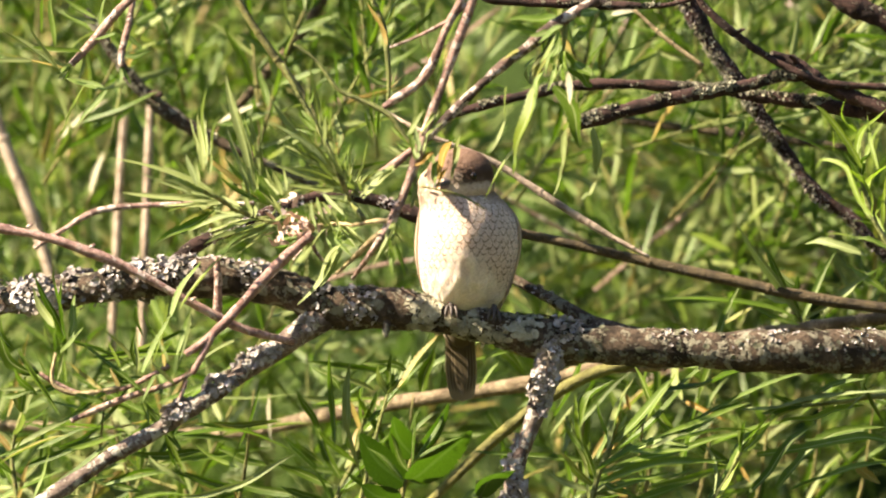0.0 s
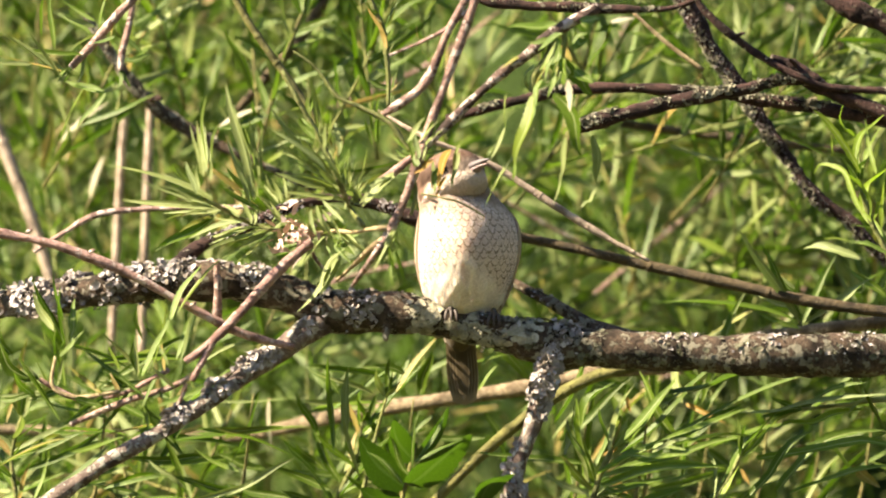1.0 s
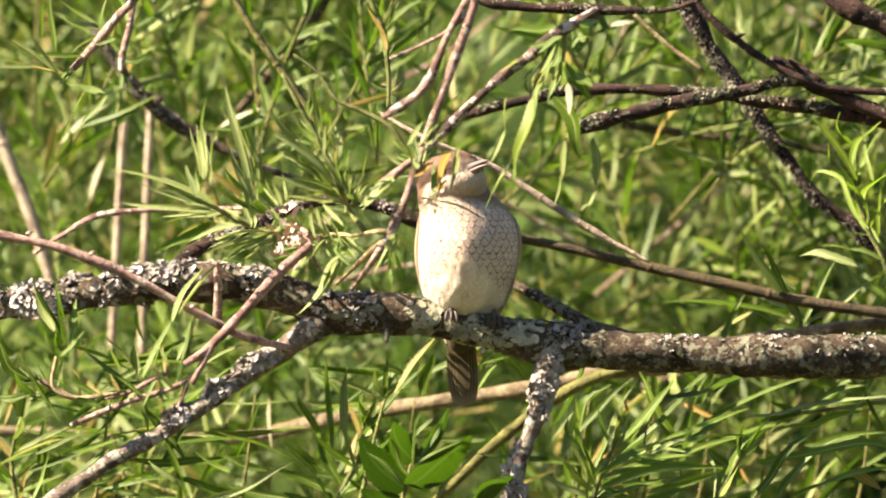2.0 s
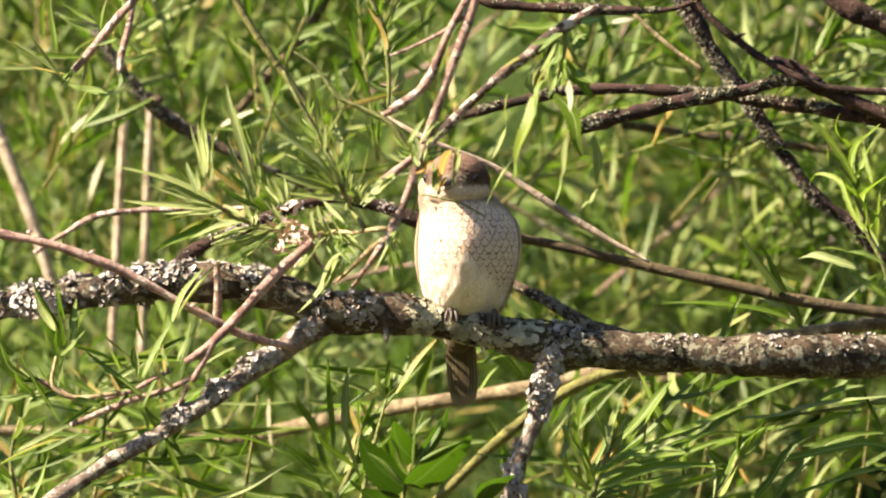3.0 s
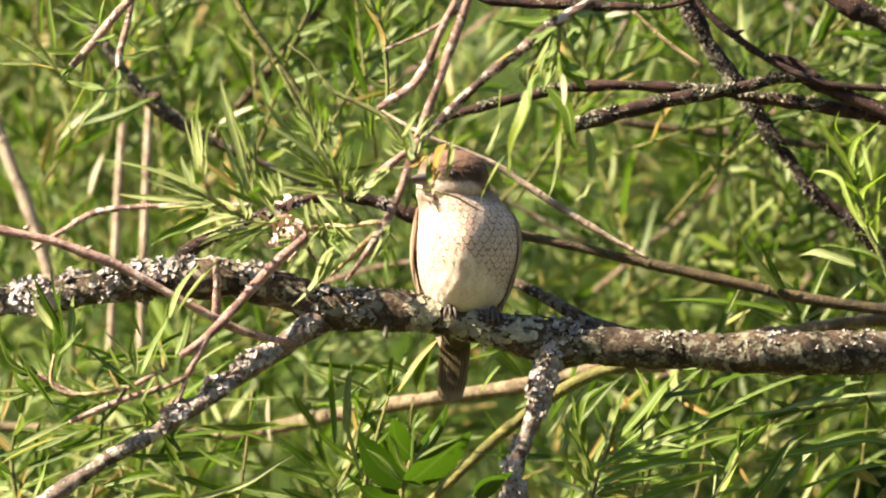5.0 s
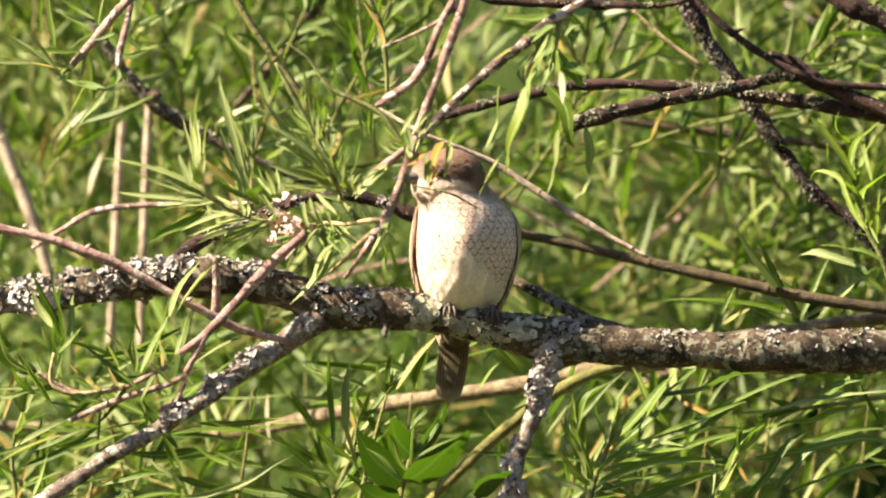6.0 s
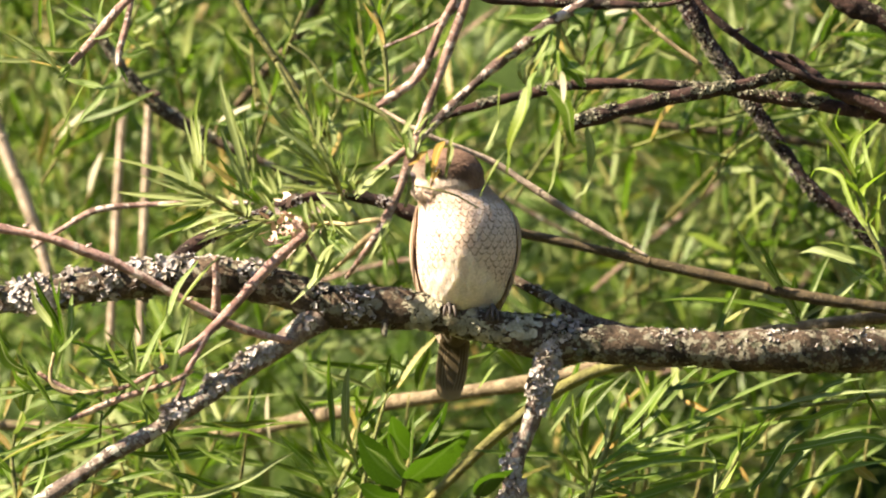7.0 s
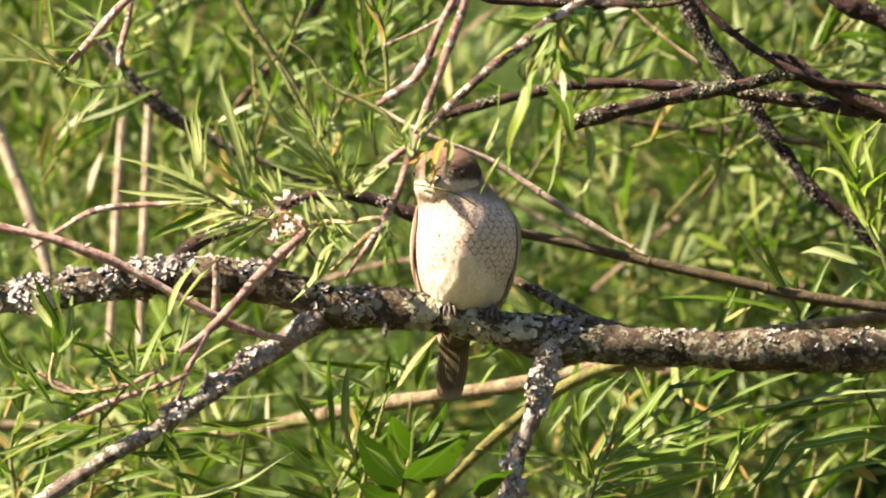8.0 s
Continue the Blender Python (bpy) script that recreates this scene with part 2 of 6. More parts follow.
WITHERED = leaf_set("bud_scale", LEAF_WITHERED)


def leaf(parent, p0, p1, width, roll=0.0, shape=0, meshes=None, label=""):
    """A leaf from its stalk p0 to its tip p1 (in the world); roll turns its blade about its length from facing the light."""
    a, b = Vector(p0), Vector(p1)
    x = b - a
    size = x.length
    x.normalize()
    n = Vector((-0.62, -0.60, 0.50))
    n = (n - x * n.dot(x)).normalized()
    n = Matrix.Rotation(radians(roll), 3, x) @ n
    y = n.cross(x)
    m = Matrix((x, y, n)).transposed().to_4x4()
    m.translation = a - parent.location
    return child("leaf", (meshes or GREEN)[shape % 6], parent, label, m @ Matrix.Diagonal((size, width, size, 1)))


def sprig(parent, path, count, length, width, rnd, start=0.15, angle=40, meshes=None, facing=0.6, tuft=3):
    """Narrow leaves set in a spiral along a stem (path rows x, y, z, r, in the world)."""
    for k in range(count + tuft):
        f = start + (1 - start) * min(1.0, k / max(1, count - 1))
        i = min(len(path) - 2, int(f * (len(path) - 1)))
        s = f * (len(path) - 1) - i
        p = Vector(path[i][:3]).lerp(Vector(path[i + 1][:3]), min(1.0, s))
        t = (Vector(path[i + 1][:3]) - Vector(path[i][:3])).normalized()
        u = t.orthogonal().normalized()
        out = Matrix.Rotation(2.4 * k + rnd.uniform(-0.4, 0.4), 3, t) @ u
        out.y *= facing
        out.normalize()
        spread = radians(angle * rnd.uniform(0.6, 1.3) * (1.0 if k < count else 0.5))
        d = (t * math.cos(spread) + out * math.sin(spread)).normalized()
        d.z -= 0.12
        size = length * rnd.uniform(0.65, 1.15) * (1 - 0.35 * f if k < count else 0.6)
        # brighter and paler leaves mixed in to carry sunlit contrast in their colour
        leaf(parent, p, p + d * size, width * rnd.uniform(0.75, 1.2), rnd.uniform(-75, 75), rnd.randrange(6),
             meshes or (PALE if (r := rnd.random()) < 0.24 else YOUNG_LIT if r < 0.52 else GREEN))


# ---------- ground and the thicket behind ----------
def ground():
    m, n, l, b = material("grassy_ground", 0.95, 0.1)
    fine, broad = noise_tex(n, l, 14, 6, 0.7), noise_tex(n, l, 0.6, 3)
    c = ramp(n, l, fine, (0.3, (0.035, 0.055, 0.015)), (0.7, (0.12, 0.13, 0.045)))
    l.new(mix(n, l, step(n, l, broad, 0.4, 0.7), c, (0.10, 0.075, 0.045)), b.inputs["Base Color"])
    relief(n, l, b, fine, 1.0, 0.05)
    xs = [-2000, -300, -60, -20, *range(-12, 13, 2), 20, 60, 300, 2000]
    verts = [(x, y, 0.12 * noise.noise(Vector((x * 0.2, y * 0.2, 0))) if abs(x) < 15 and abs(y) < 15 else 0.0) for y in xs for x in xs]
    k = len(xs)
    faces = [(j * k + i, j * k + i + 1, (j + 1) * k + i + 1, (j + 1) * k + i) for j in range(k - 1) for i in range(k - 1)]
    tagged(new("ground", mesh_of("ground", verts, faces, m)), "rough grassy ground under the willow thicket", "ground", kind="structure")


def far_thicket():
    """Leaves too far and too many to tell apart, unseen leaf masses added for shade, and the dark-coloured sheet behind
    them.
    """
    rnd = random.Random(5)
    proto = [(0, 0, 0), (0.3, -0.5, 0.03), (0.34, 0.5, 0.0), (0.7, -0.38, 0.02), (0.72, 0.36, -0.02), (1, 0, -0.06)]
    tris = [(0, 1, 2), (1, 3, 4, 2), (3, 5, 4)]
    # last three leaf masses stand out of view, added to block sunlight and sky
    for name, near, far, count, span in (("distant_willow_leaves", 0.95, 1.9, 4200, 0.75), ("distant_willow_leaves", 1.9, 3.2, 5200, 1.1), ("thicket_leaves", 0.35, 3.0, 2300, -1.0), ("thicket_leaves", -1.8, 0.3, 4500, -2.0), ("canopy_leaves", 0.35, 1.3, 1300, -3.0)):
        verts, faces, uvs = [], [], []
        for _ in range(count):
            y = rnd.uniform(near, far)
            q = Vector((rnd.uniform(-span * 1.5, span), y, 1.45 + rnd.uniform(-span, span)))
            if span < 0:
                q = Vector((rnd.uniform(-0.12, 0.16), y, rnd.uniform(1.90, 2.2))) if span < -2 else Vector((rnd.uniform(-2.0, -0.5) if span > -2 else rnd.uniform(0.45, 1.6), y, rnd.uniform(0.9, 3.0)))
            if noise.noise(q * 4.2) < -0.12:
                continue
            size, w = rnd.uniform(0.05, 0.10), rnd.uniform(0.007, 0.013)
            e = Euler((rnd.uniform(-1.6, 1.6), rnd.gauss(-0.55, 0.6), rnd.uniform(0, 6.28)))
            k = len(verts)
            for v in proto:
                p = Vector((v[0] * size, v[1] * w, v[2] * size))
                p.rotate(e)
                verts.append(q + p)
                uvs.append((v[0], 0.5 + v[1]))
            faces += [tuple(k + i for i in f) for f in tris]
        tagged(new(name, mesh_of(name, verts, faces, LEAF, uvs)), "dense mass of narrow green willow leaves, out of focus behind or added unseen for shade", "foliage", kind="stuff")
    # closing sheet behind, coloured in the dark of the thicket's inner shade
    m, n, l, b = material("thicket_shade_colour", 0.9, 0.1)
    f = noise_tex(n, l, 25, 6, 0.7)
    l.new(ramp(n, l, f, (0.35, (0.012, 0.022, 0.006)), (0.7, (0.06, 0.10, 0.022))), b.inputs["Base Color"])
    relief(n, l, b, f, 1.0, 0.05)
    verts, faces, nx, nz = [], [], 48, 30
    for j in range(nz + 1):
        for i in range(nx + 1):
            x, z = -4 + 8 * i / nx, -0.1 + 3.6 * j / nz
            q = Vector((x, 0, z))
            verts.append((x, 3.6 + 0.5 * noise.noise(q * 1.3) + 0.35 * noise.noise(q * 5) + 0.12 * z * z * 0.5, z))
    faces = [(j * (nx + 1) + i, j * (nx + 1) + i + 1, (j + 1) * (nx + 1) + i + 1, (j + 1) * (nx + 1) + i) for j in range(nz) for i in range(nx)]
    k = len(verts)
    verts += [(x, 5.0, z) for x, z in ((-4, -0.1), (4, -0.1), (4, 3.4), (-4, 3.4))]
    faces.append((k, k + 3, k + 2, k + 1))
    tagged(new("thicket_backdrop", mesh_of("thicket_backdrop", verts, faces, m)), "bumpy green sheet with the thicket's depth shade in its colour", "backdrop", kind="structure")


def sky_blocker():
    """An unseen ring of wood, low on the horizon on every side, added to cut the skylight."""
    m, n, l, b = material("sky_blocker_green", 0.95, 0.1)
    f = noise_tex(n, l, 1.6, 7, 0.7)
    l.new(ramp(n, l, f, (0.35, (0.010, 0.018, 0.006)), (0.7, (0.055, 0.085, 0.022))), b.inputs["Base Color"])
    relief(n, l, b, f, 1.0, 0.5)
    verts, faces, na, nh = [], [], 96, 10
    for j in range(nh + 1):
        for i in range(na):
            a = 2 * math.pi * i / na
            q = Vector((math.cos(a), math.sin(a), j * 0.23))
            top = 8.0 + 2.2 * noise.noise(q * 3)
            r = 19 + 2.0 * noise.noise(q * 6) + 1.0 * noise.noise(q * 15) + (1.6 if j == nh else 0)
            verts.append((r * math.cos(a), r * math.sin(a) - 4, -0.2 + top * j / nh + 0.5 * noise.noise(q * 12)))
        if j:
            o = (j - 1) * na
            faces += [(o + i, o + na + i, o + na + (i + 1) % na, o + (i + 1) % na) for i in range(na)]
    tagged(new("sky_blocker_backdrop", mesh_of("sky_blocker_backdrop", verts, faces, m)), "unseen dark green ring of wood added to block low skylight", "backdrop", kind="structure")


ground()
sky_blocker()
far_thicket()


# ---------- the perch and the boughs round it ----------
def perch_branch():
    t = thing("lichened_branch", (0.0696, 0.000, 1.4388), "thick horizontal willow branch crusted with pale grey lichen", "branch")
    _, main = limb("bough", t, [(-0.6087, 0.200, 1.4649, 0.0020), (-0.5501, 0.150, 1.4534, 0.0047), (-0.4728, 0.100, 1.4420, 0.0086), (-0.4046, 0.060, 1.4539, 0.0109), (-0.3258, 0.030, 1.4649, 0.0104), (-0.2788, 0.010, 1.4669, 0.0100), (-0.2323, 0.000, 1.4745, 0.0112), (-0.1862, 0.000, 1.4800, 0.0120), (-0.1477, 0.000, 1.4798, 0.0124),
        (-0.1092, 0.000, 1.4726, 0.0132), (-0.0746, 0.000, 1.4596, 0.0146), (-0.0362, 0.000, 1.4596, 0.0138), (0.0023, 0.000, 1.4535, 0.0119), (0.0408, 0.000, 1.4446, 0.0119), (0.0773, 0.000, 1.4377, 0.0154),
        (0.1177, 0.000, 1.4338, 0.0127), (0.1792, 0.000, 1.4312, 0.0131), (0.2369, 0.000, 1.4300, 0.0142), (0.3023, 0.020, 1.4302, 0.0147), (0.3932, 0.050, 1.4346, 0.0163), (0.4747, 0.120, 1.4223, 0.0187), (0.5425, 0.200, 1.3979, 0.0229)], BARK, 20, 9, 0.2, 1.0, 0.5)
    crust(t, main[56:80], 330, 11, (0.0010, 0.0030), 0.3, 1.0, -0.02, pile=0.003, grain=60)
    crust(t, main[43:57], 360, 30, (0.0015, 0.0035), -0.15, 0.8, 0.04, pile=0.011, grain=48)
    crust(t, main[29:62], 170, 31, (0.0012, 0.0034), -0.5, 0.4, 0.05, mat=LICHEN_DIM, pile=0.003, grain=60)
    crust(t, main[112:], 420, 18, (0.0010, 0.0030), -0.6, 0.4, 0.12, mat=LICHEN_FLAT, grain=70, tilt=0.22)
    crust(t, main[101:126], 420, 32, (0.0015, 0.0038), -0.7, 0.3, -0.03, mat=LICHEN_SMOOTH, grain=75, tilt=0.12)
    crust(t, main[38:62], 120, 17, (0.0014, 0.0038), 0.4, 0.8, 0.1, pile=0.003)
    crust(t, main[112:], 620, 12, (0.0007, 0.0021), 0.62, 1.1, 0.04, grain=42)
    crust(t, main[82:112], 120, 33, (0.0010, 0.0028), 0.35, 1.0, 0.24, pile=0.003)
    crust(t, main[92:98], 110, 20, (0.0012, 0.003), -0.1, 0.8, -0.4)
    crust(t, main[125:131], 90, 29, (0.0012, 0.003), 0.1, 0.8, -0.4)
    _, f = limb("side_branch", t, [(-0.0746, 0.000, 1.4573, 0.0115), (-0.0918, -0.010, 1.4466, 0.0085), (-0.1167, -0.015, 1.4286, 0.0069), (-0.1473, -0.020, 1.4075, 0.0061), (-0.1855, -0.030, 1.3824, 0.0054),
        (-0.2236, -0.035, 1.3602, 0.0054), (-0.2618, -0.040, 1.3351, 0.0054), (-0.3149, -0.050, 1.3016, 0.0054)], PALEBARK, 14, 7, 0.2, 2.0)
    crust(t, f[4:30], 480, 13, (0.0013, 0.0034), 0.15, 1.0, 0.0, west=-0.6, pile=0.005, grain=45)
    _, f = limb("hanging_branch", t, [(0.0784, -0.004, 1.4466, 0.0050), (0.0738, -0.009, 1.4293, 0.0073), (0.0672, -0.010, 1.4044, 0.0069), (0.0603, -0.010, 1.3794, 0.0058), (0.0514, -0.014, 1.3564, 0.0061),
        (0.0464, -0.016, 1.3277, 0.0077), (0.0426, -0.020, 1.2932, 0.0084)], PALEBARK, 14, 7, 0.25, 3.0)
    crust(t, f[2:], 460, 14, (0.0012, 0.0034), -0.35, 0.5, 0.0, pile=0.004, grain=50)
    crust(t, f[1:11], 260, 19, (0.0014, 0.0036), -0.3, 0.3, -0.4)
    _, f = limb("side_branch", t, [(0.1525, 0.010, 1.4368, 0.0062), (0.1257, 0.020, 1.4425, 0.0050), (0.1027, 0.030, 1.4494, 0.0046), (0.0758, 0.040, 1.4648, 0.0039), (0.0507, 0.050, 1.4783, 0.0031), (0.0333, 0.060, 1.4888, 0.0023)], BARK, 10, 6, 0.2, 4.0)
    crust(t, f[8:], 60, 15, (0.0008, 0.002), 0.0, 1.0, 0.0)
    _, f = limb("side_branch", t, [(-0.1864, 0.010, 1.4858, 0.0062), (-0.1693, 0.020, 1.5019, 0.0042), (-0.1367, 0.030, 1.5166, 0.0039), (-0.0943, 0.040, 1.5344, 0.0035), (-0.0557, 0.045, 1.5360, 0.0039), (-0.0190, 0.050, 1.5236, 0.0043), (0.0062, 0.060, 1.5178, 0.0031)], DEAD, 12, 11, 0.5, 5.0)
    crust(t, f[7:], 420, 16, (0.0007, 0.002), -0.2, 1.0, 0.0)
    limb("spur", t, [(-0.1525, -0.012, 1.4754, 0.0031), (-0.1532, -0.014, 1.4850, 0.0027), (-0.1535, -0.016, 1.4946, 0.0019)], TWIG, 8, 4, 0.15, 6.0)
    limb("spur", t, [(-0.1533, -0.010, 1.4543, 0.0027), (-0.1528, -0.014, 1.4697, 0.0027), (-0.1535, -0.016, 1.4858, 0.0019)], TWIG, 8, 4, 0.15, 7.0)
    limb("spur", t, [(-0.0361, -0.005, 1.4581, 0.0035), (-0.0388, -0.014, 1.4447, 0.0023), (-0.0384, -0.016, 1.4401, 0.0012)], BARK, 8, 4, 0.2, 8.0)
    return t


def boughs():
    """Bare dark boughs of the same willow, crossing above the perch."""
    t = thing("dead_branch", (0.1992, 0.030, 1.6104), "dark dead willow branches with lichen crust, crossing", "branch", "dead branches")
    _, f = limb("bough", t, [(0.0888, 0.000, 1.5842, 0.0050), (0.1217, 0.010, 1.5943, 0.0050), (0.1604, 0.020, 1.6029, 0.0050), (0.1992, 0.030, 1.6104, 0.0043), (0.2342, 0.040, 1.6179, 0.0040), (0.2558, 0.050, 1.6165, 0.0030)], DEAD, 14, 11, 0.42, 9.0)
    crust(t, f, 900, 21, (0.0007, 0.0021), 0.3, 1.0, -0.02, mat=LICHEN_GREEN)
    _, f = limb("bough", t, [(0.0023, 0.060, 1.5915, 0.0031), (0.0450, 0.060, 1.6027, 0.0034), (0.0915, 0.060, 1.6120, 0.0037), (0.1341, 0.060, 1.6128, 0.0037), (0.1806, 0.060, 1.6097, 0.0034), (0.2116, 0.060, 1.6050, 0.0040), (0.2503, 0.060, 1.6004, 0.0045),
        (0.2891, 0.060, 1.5934, 0.0045), (0.3782, 0.060, 1.5818, 0.0057)], DEAD, 14, 11, 0.42, 10.0)
    crust(t, f, 700, 22, (0.0006, 0.0020), 0.35, 1.0, 0.05, mat=LICHEN_GREEN)
    t2 = thing("dead_branch", (0.2578, 0.050, 1.6165), "dark bare willow branch with rough bark", "branch", "dead branches")
    _, f = limb("bough", t2, [(0.2247, 0.045, 1.6327, 0.0040), (0.2384, 0.050, 1.6273, 0.0050), (0.2578, 0.050, 1.6146, 0.0050), (0.2887, 0.050, 1.6010, 0.0047), (0.3777, 0.050, 1.5662, 0.0053)], DEAD, 14, 11, 0.42, 11.0)
    crust(t2, f, 240, 23, (0.0004, 0.0013), 0.3, 1.0, 0.08, mat=LICHEN_GREEN)
    limb("twig", t2, [(0.1666, 0.040, 1.6859, 0.0020), (0.1782, 0.040, 1.6666, 0.0023), (0.1956, 0.040, 1.6504, 0.0027), (0.2188, 0.040, 1.6334, 0.0027), (0.2458, 0.040, 1.6191, 0.0027), (0.2692, 0.045, 1.6126, 0.0027), (0.3235, 0.050, 1.6103, 0.0030)], DEAD, 9, 9, 0.3, 12.0)
    t3 = thing("leaning_branch", (0.2053, 0.120, 1.6136), "slanting dark branch edged with pale lichen", "branch", "dead branches")
    _, f = limb("bough", t3, [(0.1507, 0.120, 1.7073, 0.0057), (0.1683, 0.120, 1.6722, 0.0060), (0.1866, 0.120, 1.6409, 0.0057), (0.2061, 0.120, 1.6128, 0.0054), (0.2229, 0.120, 1.5882, 0.0048), (0.2405, 0.120, 1.5629, 0.0048),
        (0.2600, 0.120, 1.5375, 0.0048), (0.2834, 0.120, 1.5199, 0.0042), (0.3068, 0.120, 1.4945, 0.0039), (0.3498, 0.120, 1.4535, 0.0039)], DEAD, 14, 11, 0.42, 13.0)
    crust(t3, f, 900, 24, (0.0005, 0.0015), 0.5, 0.1, -0.12, -1.0, LICHEN_GREEN, pile=0.002, grain=70)
    crust(t3, f, 1300, 28, (0.0004, 0.0011), 0.2, 0.3, -0.25, -1.0, LICHEN_DIM, pile=0.0015, grain=80)
    t4 = thing("upper_branch", (0.2898, 0.080, 1.6635), "dark branch stub with lichen specks", "branch", "dead branches")
    _, f = limb("bough", t4, [(0.2548, 0.080, 1.6868, 0.0047), (0.2743, 0.080, 1.6713, 0.0057), (0.2937, 0.080, 1.6628, 0.0060), (0.3170, 0.080, 1.6499, 0.0063), (0.3869, 0.080, 1.6130, 0.0073)], DEAD, 14, 11, 0.42, 14.0)
    crust(t4, f, 96, 25, (0.0006, 0.0017), 0.0, 1.0, 0.08, mat=LICHEN_GREEN)
    t5 = thing("upper_branch", (0.0872, 0.030, 1.6672), "dark lichened branch along the top of the thicket", "branch", "dead branches")
    _, f = limb("bough", t5, [(0.0023, 0.030, 1.6818, 0.0024), (0.0332, 0.030, 1.6710, 0.0032), (0.0834, 0.030, 1.6679, 0.0035), (0.1220, 0.030, 1.6664, 0.0027), (0.1567, 0.030, 1.6672, 0.0019), (0.1838, 0.030, 1.6780, 0.0016)], DEAD, 12, 10, 0.4, 15.0)
    crust(t5, f, 144, 26, (0.0006, 0.0017), 0.0, 1.0, 0.08, mat=LICHEN_GREEN)
    t6 = thing("dim_branch", (-0.1920, 0.250, 1.5956), "dark shaded branch leaning through the leaves", "branch", "dead branches")
    _, f = limb("bough", t6, [(-0.2515, 0.250, 1.6670, 0.0024), (-0.2356, 0.250, 1.6432, 0.0032), (-0.2178, 0.250, 1.6174, 0.0045), (-0.1920, 0.250, 1.5944, 0.0045), (-0.1602, 0.250, 1.5766, 0.0035), (-0.1245, 0.250, 1.5607, 0.0027), (-0.0888, 0.250, 1.5440, 0.0019)], BARK, 14, 11, 0.42, 16.0)
    crust(t6, f, 700, 27, (0.0006, 0.0017), 0.1, 1.0, -0.1, mat=LICHEN_GREEN)
    # short broken spurs along the boughs
    for own, a, b, r in ((t2, (0.2430, 0.050, 1.6250), (0.2364, 0.035, 1.6325), 0.002), (t2, (0.1995, 0.040, 1.6473), (0.2062, 0.030, 1.6502), 0.0014), (t6, (-0.2070, 0.250, 1.6075), (-0.1974, 0.230, 1.6080), 0.003)):
        mid = [(p + q) / 2 + 0.0008 for p, q in zip(a, b)]
        limb("spur", own, [(*a, r), (*mid, r * 0.9), (*b, r * 0.5)], DEAD, 8, 4, 0.3, r * 1e4)
    return t


def lone_stems():
    """Thin stems that run between the leaves, each one by itself."""
    def stem(name, label, pts, mat, seed, rough=0.1):
        t = thing(name, pts[0][:3], label, "stem", "thin stems")
        _, f = limb("stalk", t, pts, mat, 9, 7, rough, seed, 0.3)
        for k in range(len(f) // 6, len(f) - 2, max(3, len(f) // 5)):
            (p, _, _, r), (q, _, _, _) = f[k], f[k + 1]
            step_on = (q - p).normalized() * r * 0.8
            limb("node", t, [(*(p - step_on), r * 0.9), (*p, r * 1.12), (*(p + step_on), r * 0.9)], mat, 9, 3, 0.1, seed + k, 0)
        return t
    stem("brown_stem", "smooth dark brown willow stem running slantwise", [(-0.0365, 0.070, 1.5295, 0.0027), (0.0062, 0.070, 1.5206, 0.0030), (0.0469, 0.070, 1.5120, 0.0033), (0.0838, 0.070, 1.5043, 0.0033), (0.1420, 0.070, 1.4907, 0.0037), (0.2002, 0.070, 1.4779, 0.0040),
        (0.2584, 0.070, 1.4655, 0.0040), (0.3476, 0.070, 1.4538, 0.0043)], BROWN, 31)
    stem("straw_twig", "thin pale pinkish straw twig slanting behind the perch", [(-0.0442, 0.060, 1.5973, 0.0012), (-0.0112, 0.050, 1.5786, 0.0017), (0.0333, 0.060, 1.5601, 0.0022), (0.0585, 0.060, 1.5442, 0.0026), (0.0876, 0.060, 1.5252, 0.0027), (0.1147, 0.060, 1.5089, 0.0022), (0.1418, 0.060, 1.4942, 0.0014)], DRYREED, 32, 0.25)
    stem("bent_reed", "pale straw stem lying low behind the perch", [(-0.3530, 0.400, 1.3744, 0.0032), (-0.2924, 0.400, 1.3728, 0.0036), (-0.2071, 0.380, 1.3695, 0.0036), (-0.1419, 0.340, 1.3701, 0.0044), (-0.0892, 0.280, 1.3818, 0.0048), (-0.0332, 0.220, 1.3921, 0.0051), (0.0260, 0.200, 1.4010, 0.0051),
        (0.0692, 0.180, 1.4080, 0.0051), (0.1083, 0.160, 1.4172, 0.0047), (0.1554, 0.160, 1.4188, 0.0035)], REED, 33, 0.16)
    stem("olive_stem", "olive green stem bending down below the perch", [(0.1351, 0.120, 1.4223, 0.0039), (0.1038, 0.120, 1.4137, 0.0043), (0.0726, 0.120, 1.3969, 0.0043), (0.0394, 0.120, 1.3716, 0.0039), (0.0141, 0.120, 1.3481, 0.0035), (-0.0172, 0.120, 1.3169, 0.0035)], OLIVE, 34)
    stem("bent_reed", "pale straw stem beside the lichened branch", [(0.1815, 0.100, 1.4334, 0.0035), (0.2165, 0.100, 1.4412, 0.0043), (0.2555, 0.100, 1.4459, 0.0047), (0.3022, 0.100, 1.4525, 0.0047), (0.3567, 0.100, 1.4576, 0.0047)], REED, 35, 0.16)
    stem("dry_reed", "pale upright reed out of focus", [(-0.2269, 0.400, 1.6014, 0.0030), (-0.2294, 0.400, 1.5732, 0.0030), (-0.2334, 0.400, 1.5004, 0.0031), (-0.2375, 0.400, 1.4196, 0.0031)], DRYREED, 36)
    stem("dry_reed", "pale upright reed out of focus", [(-0.2085, 0.400, 1.6135, 0.0030), (-0.2100, 0.400, 1.5812, 0.0030), (-0.2132, 0.400, 1.5004, 0.0030), (-0.2157, 0.400, 1.4196, 0.0030)], DRYREED, 37)
